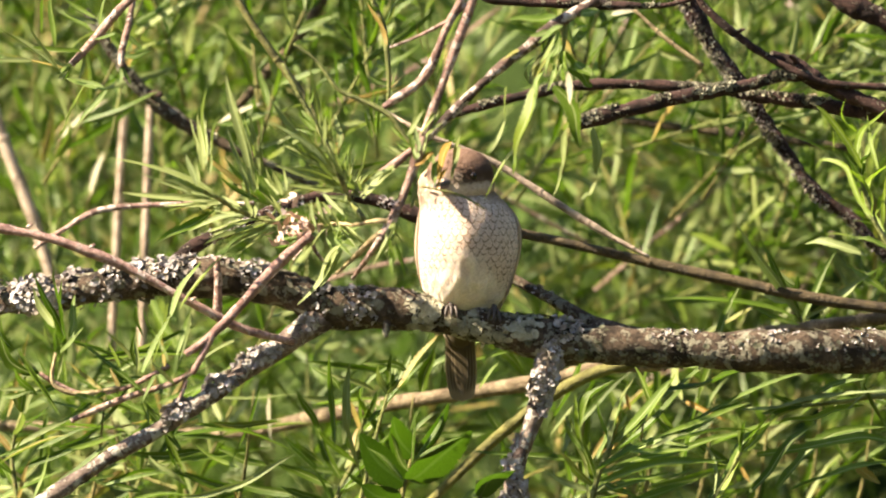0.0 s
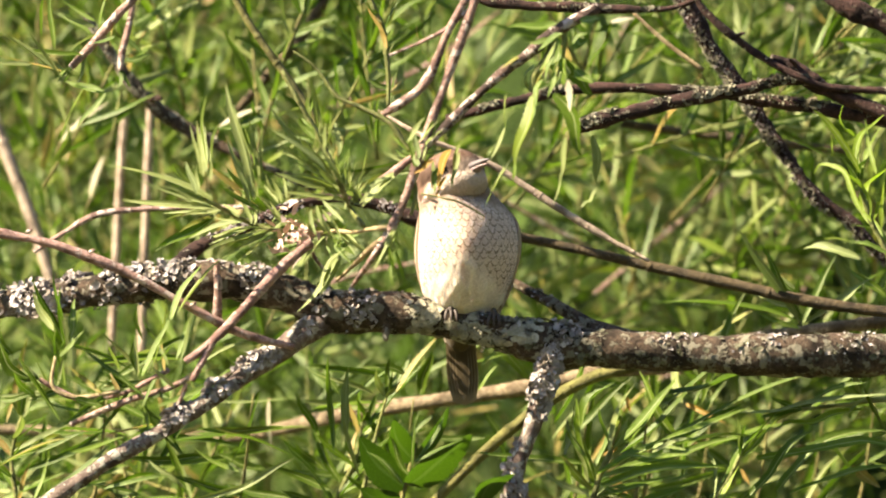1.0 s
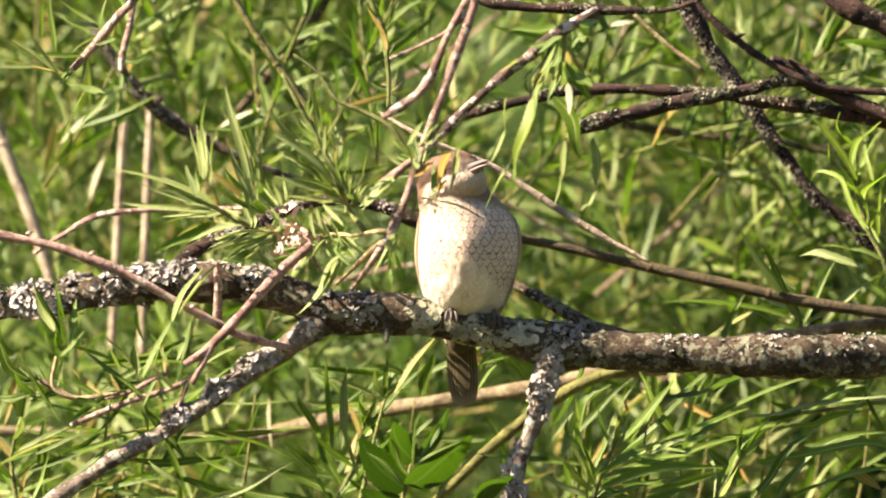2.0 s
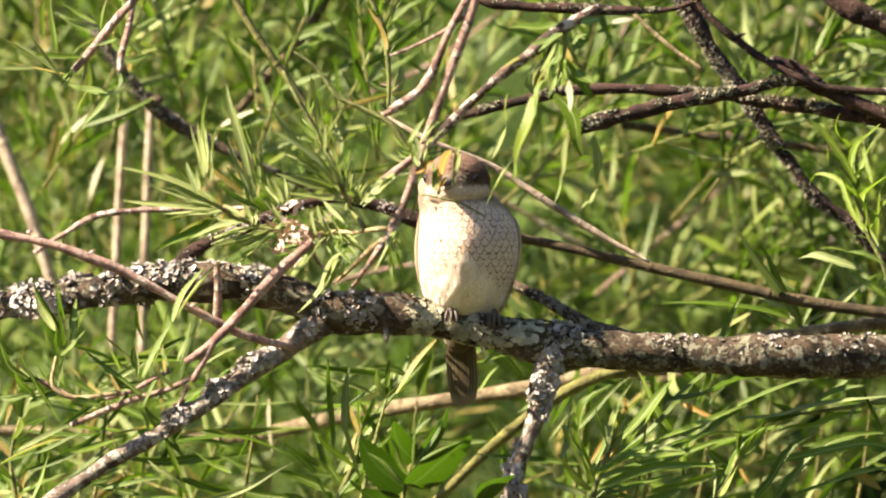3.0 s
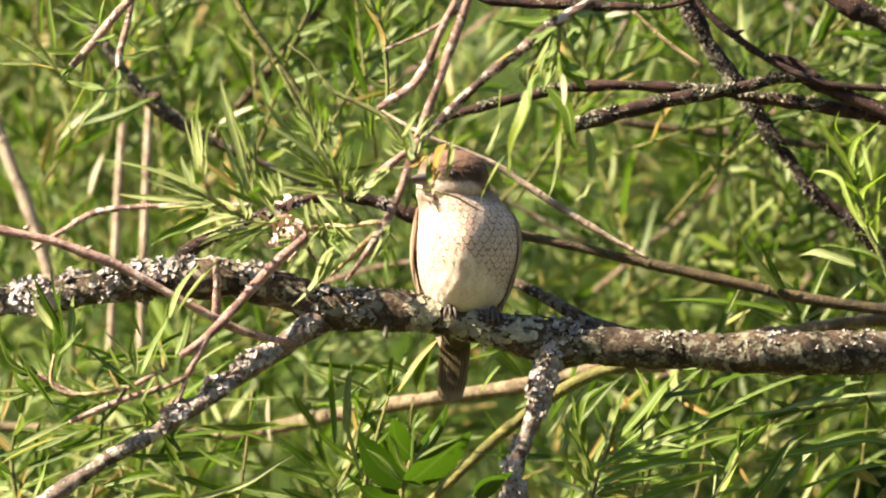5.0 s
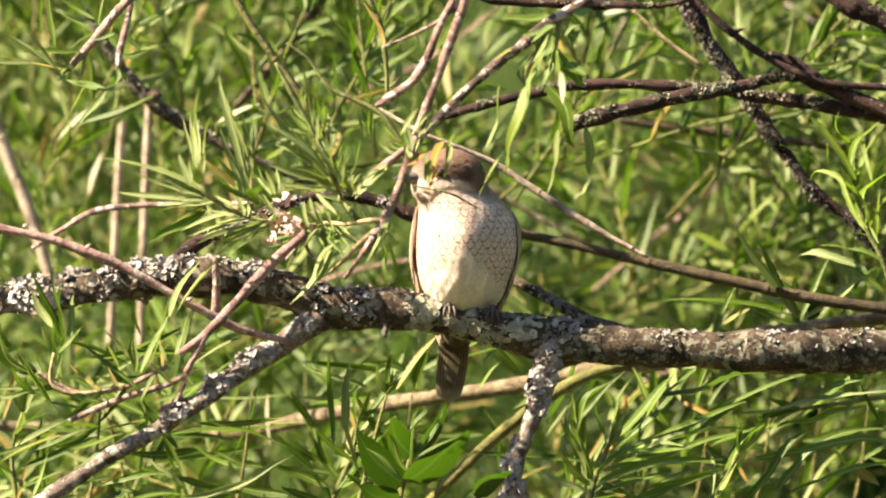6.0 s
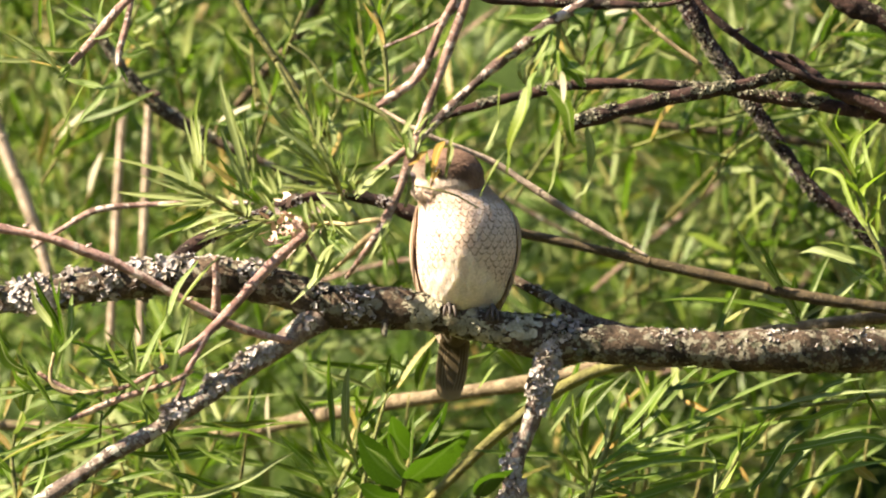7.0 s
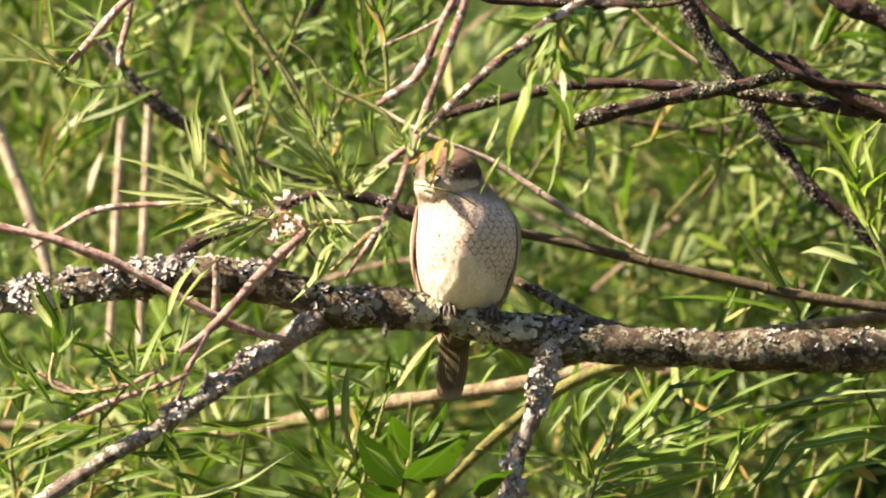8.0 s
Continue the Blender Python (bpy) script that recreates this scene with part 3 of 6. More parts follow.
    stem("dry_reed", "pinkish leaning reed out of focus", [(-0.3288, 0.400, 1.6256, 0.0041), (-0.3147, 0.400, 1.5791, 0.0046), (-0.2925, 0.400, 1.5206, 0.0046), (-0.2722, 0.400, 1.4519, 0.0041)], DRYREED, 38)
    stem("brown_stem", "thin reddish brown stem behind the leaves", [(-0.2826, 0.120, 1.5004, 0.0016), (-0.2592, 0.120, 1.5152, 0.0020), (-0.2358, 0.120, 1.5269, 0.0021), (-0.1889, 0.120, 1.5308, 0.0018), (-0.1301, 0.100, 1.5315, 0.0014)], TWIG, 39, 0.2)
    stem("olive_stem", "thin olive stem among the leaves above the perch", [(-0.1456, 0.100, 1.6795, 0.0023), (-0.1320, 0.100, 1.6562, 0.0027), (-0.1145, 0.100, 1.6308, 0.0027), (-0.0950, 0.100, 1.6036, 0.0023), (-0.0794, 0.100, 1.5783, 0.0016)], OLIVE, 40)
    stem("brown_stem", "blurred dark stem among the leaves above the perch", [(-0.0794, 0.300, 1.6879, 0.0036), (-0.0974, 0.300, 1.6560, 0.0036), (-0.1213, 0.300, 1.6281, 0.0036), (-0.1453, 0.300, 1.6002, 0.0028)], BROWN, 41)
    stem("thin_twig", "thin pale bare twig", [(0.1308, 0.100, 1.6659, 0.0012), (0.1542, 0.100, 1.6445, 0.0016), (0.1795, 0.100, 1.6258, 0.0016)], STRAW, 42)
    stem("brown_stem", "blurred brown stem under the dead branches", [(0.1269, 0.350, 1.5919, 0.0032), (0.1670, 0.350, 1.5863, 0.0032), (0.2352, 0.350, 1.5783, 0.0032), (0.2874, 0.350, 1.5719, 0.0028)], BROWN, 43)
    rnd = random.Random(44)
    for x, z, y, lean in ((-0.02, 1.64, 0.7, 60), (0.10, 1.60, 0.8, -35), (0.17, 1.52, 0.75, 50), (0.24, 1.60, 0.65, 70), (0.06, 1.53, 0.6, -60), (0.28, 1.50, 0.8, 30), (0.20, 1.43, 0.7, 65),
                         (0.14, 1.66, 0.8, 20), (0.30, 1.64, 0.8, -50), (-0.06, 1.48, 0.6, 75)):
        d = Vector((math.sin(radians(lean)), rnd.uniform(-0.2, 0.2), math.cos(radians(lean)))) * rnd.uniform(0.05, 0.09)
        p, bow = Vector((x, 0.75 * y, z)), Vector((rnd.uniform(-0.008, 0.008), 0, rnd.uniform(-0.008, 0.008)))
        stem("dead_stalk", "withered reddish brown stalk out of focus in the thicket", [(*(p - d), 0.0013), (*(p + bow), 0.0015), (*(p + d), 0.0009)], PINK if rnd.random() < 0.5 else TWIG, 45 + x * 9)


def willow():
    """The willow's trunk beside the perch, with the limbs that carry the boughs and the hanging twigs."""
    t = thing("willow_tree", (0.56, 0.25, 0.0), "leaning willow tree with rough lichened bark beside the perch", "tree")
    limb("trunk", t, [(0.62, 0.28, -0.05, 0.075), (0.58, 0.26, 0.5, 0.060), (0.56, 0.23, 1.0, 0.052), (0.55, 0.20, 1.4, 0.048), (0.60, 0.19, 1.9, 0.042), (0.70, 0.22, 2.4, 0.034)], BARK, 18, 10, 0.2, 90)
    for k, pts in enumerate(([(0.575, 0.19, 1.70, 0.020), (0.48, 0.12, 1.64, 0.014), (0.37, 0.06, 1.582, 0.0062)], [(0.57, 0.19, 1.66, 0.018), (0.47, 0.11, 1.60, 0.012), (0.37, 0.05, 1.567, 0.0058)],
                             [(0.60, 0.19, 1.86, 0.020), (0.50, 0.14, 1.70, 0.014), (0.38, 0.08, 1.612, 0.0078)], [(0.57, 0.19, 1.52, 0.014), (0.45, 0.16, 1.46, 0.010), (0.345, 0.12, 1.454, 0.005)],
                             [(0.61, 0.19, 1.95, 0.022), (0.44, -0.02, 1.90, 0.016), (0.26, -0.17, 1.83, 0.011), (0.12, -0.20, 1.77, 0.007), (0.06, -0.16, 1.71, 0.005), (0.03, -0.12, 1.69, 0.004)])):
        limb("limb", t, pts, BARK, 12, 8, 0.2, 91 + k)
    return t


willow()
perch_branch()
boughs()
lone_stems()


# ---------- foreground twigs with leaves ----------
def ball(name, mat, rx, ry, rz, shape=None, around=20, up=14):
    verts, faces, uvs = [], [], []
    for j in range(up + 1):
        b = math.pi * (j / up - 0.5)
        for i in range(around):
            a = 2 * math.pi * i / around
            v = Vector((math.cos(b) * math.sin(a), -math.cos(b) * math.cos(a), math.sin(b)))
            v = shape(v) if shape else v
            verts.append((v.x * rx, v.y * ry, v.z * rz))
            uvs.append((j / up, i / around))
        if j:
            o = (j - 1) * around
            faces += [(o + i, o + (i + 1) % around, o + around + (i + 1) % around, o + around + i) for i in range(around)]
    return mesh_of(name, verts, faces, mat, uvs)


def spray(t, y, rows, meshes=None, depth=0.03, seed=0, roll=55, young_lit=False, wide=1.0, more=0):
    """Leaves of a twig: rows of stalk x, z and tip x, z and width, in millimetres from the view's axis, about the plane y (or a depth that depends on the place)."""
    rnd = random.Random(seed)
    for x0, z0, x1, z1, w in rows:
        ya = (y(x0 / 1000, 1.5 + z0 / 1000) if callable(y) else y) + rnd.uniform(-0.9, 0.9) * depth
        size = math.hypot(x1 - x0, z1 - z0) / 1000
        yb = ya + rnd.uniform(-0.8, 0.8) * min(depth, 0.5 * size)
        # the fuller sprays take more pale leaves in place of glossy sheen
        pick = meshes or (PALE if rnd.random() < (0.72 if more else 0.22) else YOUNG_LIT if young_lit else GREEN)
        if meshes is None and w > 5 and rnd.random() < 0.6:
            pick = TOOTHED_YOUNG_LIT if young_lit else TOOTHED
        for k in range(more):
            u, v = rnd.uniform(-4, 4), rnd.uniform(-4, 4)
            f = rnd.uniform(0.5, 0.85)
            leaf(t, ((x0 + u) / 1000, ya + 0.006, 1.5 + (z0 + v) / 1000), ((x0 + (x1 - x0) * f + 2.5 * u) / 1000, yb + rnd.uniform(-0.01, 0.015), 1.5 + (z0 + (z1 - z0) * f + 2.5 * v) / 1000),
                 w / 1000 * 0.75, rnd.uniform(-roll, roll), rnd.randrange(6), pick)
        leaf(t, (x0 / 1000, ya, 1.5 + z0 / 1000), (x1 / 1000, yb, 1.5 + z1 / 1000), w / 1000 * wide, rnd.uniform(-roll, roll), rnd.randrange(6), pick)


def blades(t, y, rows, seed=0, roll=25, depth=0.02):
    """Long bowed leaves: rows of material, width and then x, z along the midrib, in millimetres from the view's axis, about the plane y."""
    rnd = random.Random(seed)
    for mat, w, *xz in rows:
        ya, slope = y + rnd.uniform(-depth, depth), rnd.uniform(-0.012, 0.012)
        mids = [(x / 1000, ya + slope * k, 1.5 + z / 1000, 0.0) for k, (x, z) in enumerate(zip(xz[::2], xz[1::2]))]
        path = [Vector(p[:3]) for p in spline(mids, 7)]
        n_p, turn, curl, fold = len(path) - 1, rnd.uniform(-roll, roll), rnd.uniform(-45, 45), rnd.uniform(0.25, 0.7)
        verts, faces, uvs = [], [], []
        for i, p in enumerate(path):
            f = i / n_p
            x = (path[min(n_p, i + 1)] - path[max(0, i - 1)]).normalized()
            n = Vector((-0.62, -0.60, 0.50))
            n = (n - x * n.dot(x)).normalized()
            n = Matrix.Rotation(radians(turn + curl * (f - 0.5)), 3, x) @ n
            side = n.cross(x)
            h = 0.00062 * w * (math.sin(math.pi * min(1.0, 0.06 + 0.93 * f) ** 0.85) ** 0.75 if i < n_p else 0.05)
            for s in (-1, 0, 1):
                e = h * (1 + rnd.uniform(-0.16, 0.16)) * s
                verts.append(p + side * e + n * abs(e) * fold * (1 + 0.5 * math.sin(9 * f + seed + s)) - t.location)
                uvs.append((f, 0.5 + 0.5 * s))
            if i:
                k = 3 * i
                faces += [(k - 3, k, k + 1, k - 2), (k - 2, k + 1, k + 2, k - 1)]
        child("leaf", mesh_of("leaf", verts, faces, mat, uvs), t)


def drape(x, z):
    """Depth of the hanging twig: well before the bird, but close over the branch where its low sprays spread."""
    low, aside = (min(1.0, max(0.0, v)) for v in ((1.545 - z) / 0.02, (-0.045 - x) / 0.03))
    return -0.12 + 0.105 * low * low * (3 - 2 * low) * aside * aside * (3 - 2 * aside)


def hanging_twig():
    t = thing("hanging_willow_twig", (0.0193, -0.120, 1.6784), "reddish willow twig with narrow green leaves hanging by the bird", "twig", "leafy twigs")
    limb("twig", t, [(0.0250, -0.120, 1.6898, 0.0034), (0.0197, -0.120, 1.6671, 0.0034), (0.0072, -0.120, 1.6311, 0.0030), (-0.0061, -0.120, 1.5951, 0.0030), (-0.0152, -0.120, 1.5678, 0.0034), (-0.0258, -0.120, 1.5375, 0.0030), (-0.0356, -0.120, 1.5170, 0.0030), (-0.0489, -0.115, 1.4966, 0.0019), (-0.0610, -0.064, 1.4802, 0.0015)], TWIG, 10, 7, 0.22, 51, 0.9)
    limb("twig", t, [(0.0167, -0.120, 1.6746, 0.0027), (0.0023, -0.120, 1.6481, 0.0027), (-0.0068, -0.120, 1.6246, 0.0030), (-0.0167, -0.120, 1.6110, 0.0023), (-0.0318, -0.120, 1.6004, 0.0027), (-0.0402, -0.120, 1.5951, 0.0019)], TWIG, 9, 7, 0.22, 52, 0.9)
    limb("twig", t, [(0.1046, -0.120, 1.6671, 0.0038), (0.0761, -0.120, 1.6512, 0.0042), (0.0553, -0.120, 1.6337, 0.0038), (0.0402, -0.120, 1.6235, 0.0042), (0.0250, -0.120, 1.6095, 0.0034), (0.0061, -0.120, 1.5913, 0.0034), (-0.0091, -0.120, 1.5754, 0.0027), (-0.0152, -0.120, 1.5678, 0.0023)], SHADETWIG, 10, 7, 0.28, 53, 0.9)
    limb("twig", t, [(-0.0152, -0.120, 1.5693, 0.0019), (-0.0227, -0.120, 1.5648, 0.0027), (-0.0349, -0.120, 1.5546, 0.0030), (-0.0439, -0.120, 1.5481, 0.0030), (-0.0474, -0.120, 1.5455, 0.0027)], PINK, 9, 7, 0.25, 54, 0.9)
    limb("twig", t, [(-0.0356, -0.120, 1.6349, 0.0011), (-0.0148, -0.120, 1.6436, 0.0011), (0.0042, -0.120, 1.6538, 0.0015), (0.0167, -0.120, 1.6652, 0.0015)], TWIG, 7, 7, 0.15, 55, 0.9)
    limb("twig", t, [(-0.0349, -0.120, 1.5186, 0.0019), (-0.0470, -0.119, 1.5186, 0.0015), (-0.0586, -0.076, 1.5164, 0.0015), (-0.0745, -0.016, 1.5172, 0.0015), (-0.0891, -0.015, 1.5150, 0.0019), (-0.1013, -0.015, 1.5165, 0.0015)], STRAW, 9, 7, 0.3, 56, 0.9)
    limb("twig", t, [(-0.0356, -0.120, 1.5148, 0.0019), (-0.0489, -0.115, 1.5049, 0.0019), (-0.0606, -0.066, 1.4936, 0.0015), (-0.0721, -0.020, 1.4835, 0.0011)], STRAW, 9, 7, 0.3, 57, 0.9)
    limb("twig", t, [(-0.0531, -0.102, 1.5201, 0.0015), (-0.0632, -0.080, 1.5339, 0.0015), (-0.0682, -0.120, 1.5466, 0.0019), (-0.0803, -0.120, 1.5743, 0.0019), (-0.0955, -0.120, 1.6019, 0.0019), (-0.1076, -0.120, 1.6246, 0.0011)], GREENBARK, 9, 7, 0.2, 58, 0.9)
    limb("twig", t, [(-0.1013, -0.015, 1.5172, 0.0015), (-0.1167, -0.015, 1.5184, 0.0015), (-0.1352, -0.015, 1.5245, 0.0019), (-0.1488, -0.043, 1.5321, 0.0015), (-0.1604, -0.097, 1.5391, 0.0011)], GREENBARK, 9, 7, 0.2, 59, 0.9)
    limb("twig", t, [(-0.1167, -0.015, 1.5184, 0.0011), (-0.1320, -0.015, 1.5150, 0.0011), (-0.1494, -0.015, 1.5081, 0.0011)], GREENBARK, 9, 7, 0.2, 60, 0.9)
    limb("twig", t, [(-0.0159, -0.120, 1.5678, 0.0015), (-0.0235, -0.120, 1.5731, 0.0015), (-0.0356, -0.120, 1.5894, 0.0019), (-0.0546, -0.120, 1.5996, 0.0015), (-0.0705, -0.120, 1.6072, 0.0015), (-0.0849, -0.120, 1.6262, 0.0011), (-0.1000, -0.120, 1.6375, 0.0008)], GREENBARK, 9, 7, 0.2, 61, 0.9)
    limb("twig", t, [(-0.0212, -0.120, 1.5705, 0.0011), (-0.0205, -0.120, 1.5572, 0.0015), (-0.0182, -0.120, 1.5421, 0.0015), (-0.0212, -0.120, 1.5277, 0.0011)], GREENBARK, 9, 7, 0.2, 62, 0.9)
    limb("twig", t, [(0.0761, -0.120, 1.6512, 0.0019), (0.0697, -0.120, 1.6349, 0.0015), (0.0621, -0.120, 1.6224, 0.0019), (0.0591, -0.120, 1.6102, 0.0015)], GREENBARK, 9, 7, 0.2, 63, 0.9)
    limb("twig", t, [(0.0818, -0.120, 1.6557, 0.0019), (0.0811, -0.120, 1.6387, 0.0015), (0.0761, -0.120, 1.6216, 0.0015), (0.0712, -0.120, 1.6110, 0.0011)], GREENBARK, 9, 7, 0.2, 64, 0.9)
    limb("twig", t, [(-0.0917, -0.015, 1.5119, 0.0015), (-0.0876, -0.015, 1.5004, 0.0015), (-0.0814, -0.015, 1.4919, 0.0011)], TWIG, 9, 7, 0.3, 65, 0.9)
    knot = Vector((-0.0965, -0.020, 1.5216))
    rnd = random.Random(64)
    for k in range(64):
        a = knot + Vector((rnd.gauss(0, 0.010), rnd.gauss(0, 0.005), rnd.gauss(-0.004, 0.008)))
        b = a + Vector((rnd.uniform(-1, 1), rnd.uniform(-1, 0.3), rnd.uniform(-1, 1))).normalized() * rnd.uniform(0.005, 0.012)
        leaf(t, a, b, rnd.uniform(0.0025, 0.0055), rnd.uniform(-80, 80), rnd.randrange(6), WITHERED, "withered pinkish bud scale" if k == 0 else "")
    spray(t, drape, [(-154.9, 36.4, -226.2, 64.8, 3.8), (-156.8, 36.4, -183.4, 61.0, 3.4), (-153.1, 33.0, -217.5, 39.0, 3.8), (-147.4, 31.8, -176.5, 27.7, 2.7), (-123.5, 31.4, -167.1, 67.8, 3.4), (-122.7, 30.7, -151.5, 49.6, 3.0),
        (-165.2, 41.3, -172.8, 64.0, 3.8), (-158.7, 59.1, -160.6, 108.3, 3.8), (-159.9, 53.4, -164.4, 91.3, 3.0), (-126.5, 37.5, -147.8, 117.8, 5.3), (-122.7, 48.9, -127.7, 93.2, 2.7), (-131.1, 23.9, -136.4, 53.4, 3.8),
        (-156.1, 24.6, -194.0, 3.4, 5.7), (-134.9, 23.5, -175.0, 13.3, 3.8), (-107.6, 36.4, -113.7, 53.4, 4.2), (-119.0, 17.0, -162.5, 3.4, 2.7)], seed=21, roll=34, young_lit=True, wide=1.2, more=3)
    spray(t, drape, [(-137.9, 26.1, -163.7, 34.5, 3.0), (-115.2, 18.2, -145.5, 0.4, 3.4), (-119.0, 18.6, -107.6, 36.4, 3.4), (-100.0, 16.3, -119.0, 36.4, 3.4)], seed=21, roll=34, young_lit=True, wide=1.2, more=3)
    spray(t, drape, [(-67.4, 45.1, -117.4, 100.4, 4.9), (-71.2, 50.4, -95.5, 82.2, 5.3), (-69.0, 48.1, -91.7, 72.4, 4.2), (-78.0, 56.4, -113.7, 86.0, 3.4), (-69.0, 41.3, -112.1, 56.1, 5.7), (-65.2, 37.5, -106.5, 43.2, 4.9),
        (-69.7, 67.8, -72.7, 91.3, 3.4), (-79.6, 71.6, -86.4, 123.9, 2.7), (-61.4, 36.4, -48.5, 73.1, 4.2), (-45.5, 76.1, -47.4, 110.2, 3.4), (-70.5, 53.4, -75.0, 70.5, 3.0), (-67.8, 45.1, -84.9, 61.0, 4.5),
        (-65.2, 42.1, -63.6, 70.5, 3.8), (-84.9, 79.2, -97.0, 92.1, 3.4), (-90.5, 93.2, -84.9, 110.2, 3.0), (-62.9, 34.5, -54.6, 53.4, 3.4)], seed=22, roll=34, young_lit=True, wide=1.2, more=3)
    spray(t, drape, [(-59.9, 30.7, -81.1, 36.4, 3.8), (-79.2, 70.5, -78.0, 89.4, 3.0), (-73.5, 59.1, -90.5, 67.8, 3.4)], seed=22, roll=34, young_lit=True, wide=1.2, more=3)
    spray(t, drape, [(-18.6, 69.3, -31.8, 86.0, 4.2), (-23.5, 76.1, -12.1, 92.8, 2.7), (-14.8, 76.1, -3.4, 91.3, 3.4), (-16.7, 64.0, -18.9, 83.0, 3.0), (-70.5, 0.4, -97.0, -39.8, 5.7), (-84.9, 35.2, -72.7, 11.0, 4.2),
        (-69.7, 4.2, -54.6, 18.6, 3.8), (-77.3, 13.6, -92.4, 30.7, 3.4), (-75.4, 11.7, -60.2, 0.4, 3.4), (-16.7, 59.1, -35.6, 67.8, 3.8), (-31.8, 53.4, -54.6, 33.7, 7.6), (-54.6, 38.3, -69.7, 53.4, 4.5),
        (-79.2, 13.6, -90.5, 0.4, 3.4), (-69.7, 17.4, -50.8, 0.4, 2.7), (-35.6, 8.0, -33.7, -18.6, 3.4), (-84.9, 8.0, -107.6, 0.4, 3.4)], seed=23, roll=34, young_lit=True, wide=1.2, more=3)
    spray(t, drape, [(-94.3, 8.0, -119.0, -1.5, 3.4), (-31.8, 17.4, -47.0, -11.0, 3.0)], seed=23, roll=34, young_lit=True, wide=1.2, more=3)
    spray(t, drape, [(50.0, 67.8, 27.3, 34.5, 3.8), (49.2, 64.0, 47.4, 48.9, 2.7), (84.9, 122.4, 101.5, 110.2, 6.1),
        (91.7, 156.5, 105.3, 158.0, 5.7), (69.7, 146.2, 60.6, 114.0, 3.0), (78.0, 146.2, 64.8, 123.5, 3.4), (59.1, 110.2, 54.6, 122.4, 3.8), (67.4, 118.6, 61.0, 100.8, 4.5), (81.8, 133.0, 76.1, 114.0, 4.2),
        (97.0, 144.3, 87.5, 148.1, 5.3), (81.8, 144.3, 86.4, 131.1, 4.5), (62.9, 104.6, 53.4, 81.8, 4.5), (72.4, 144.3, 74.3, 125.4, 5.3)], seed=24, roll=12, young_lit=True, wide=1.5)
    spray(t, -0.125, [(80.4, 149.1, 63.4, 137.7, 4.6), (78.5, 143.4, 72.8, 128.2, 5.4), (76.6, 135.8, 67.1, 116.9, 3.9), (80.4, 133.9, 82.3, 118.8, 5.4), (70.9, 128.2, 59.6, 109.3, 3.5), (67.1, 120.6, 57.7, 103.6, 3.1), (86.1, 143.4, 97.5, 151.0, 3.9), (88.0, 124.4, 99.4, 115.0, 6.2), (76.6, 124.4, 70.9, 105.5, 3.5), (63.4, 130.1, 53.9, 120.6, 3.1), (72.8, 145.3, 57.7, 143.4, 3.5), (53.9, 133.9, 38.7, 126.3, 2.7), (84.2, 132.0, 89.9, 116.9, 3.5)], YOUNG_LIT, depth=0.02, seed=32, roll=30, wide=1.25)
    spray(t, -0.165, [(61.4, 107.2, 47.0, 61.8, 11.4), (75.8, 109.5, 93.6, 67.1, 12.1), (76.1, 154.6, 43.2, 150.8, 7.6)], TOOTHED_YOUNG_LIT, depth=0.004, seed=29, roll=8)
    spray(t, drape, [(103.0, 81.8, 104.9, 47.7, 5.3)], seed=24, roll=12, young_lit=True, wide=1.6)
    spray(t, drape, [(43.2, 109.5, 41.3, 85.2, 3.4), (41.7, 86.8, 32.6, 64.8, 3.0), (81.8, 79.9, 79.2, 53.4, 4.9), (79.9, 57.2, 74.6, 33.7, 3.0), (97.7, 36.0, 103.8, 45.8, 2.7), (92.4, 33.7, 100.0, 38.3, 2.3),
        (42.1, 106.5, 32.6, 110.2, 2.7)], PALE, seed=25, roll=20)
    spray(t, -0.19, [(83.0, 117.8, 85.2, 95.8, 5.3), (111.4, 155.7, 127.3, 158.7, 3.8)], PALE_GLINT, depth=0.01, seed=26, roll=8)
    spray(t, -0.1, [(6.1, 71.8, -4.6, 45.2, 7.6), (-20.5, 55.8, -5.3, 63.4, 5.7), (3.0, 53.6, -5.3, 38.4, 3.0)], YELLOW, seed=27, roll=5, wide=1.5)
    spray(t, -0.1, [(-7.5, 38.9, -3.2, 31.2, 3.6), (0.6, 47.0, -4.2, 38.0, 3.8), (-10.0, 44.0, -14.0, 36.0, 3.0)], WITHERED, depth=0.004, seed=30, roll=20, wide=1.3)
    spray(t, -0.1, [(12.2, 69.5, 5.8, 46.5, 2.8), (-5.5, 64.0, -6.5, 44.5, 3.4)], PALE, depth=0.006, seed=31, roll=12, wide=1.2)
    limb("twig", t, [(-0.0150, -0.110, 1.5420, 0.0007), (-0.0040, -0.110, 1.5400, 0.0008), (0.0120, -0.110, 1.5360, 0.0008), (0.0280, -0.110, 1.5270, 0.0005)], GREENBARK, 7, 6, 0.2, 59, 0.5)
    spray(t, -0.1, [(-3.0, 59.6, -5.7, 42.2, 3.4), (11.8, 76.3, 6.1, 46.0, 3.0), (-16.0, 67.2, -8.4, 76.3, 3.0), (-18.6, 58.1, -22.8, 82.0, 3.0), (-14.8, 68.0, 10.6, 72.5, 2.3)], seed=28, roll=30, young_lit=True, wide=1.2)
    return t


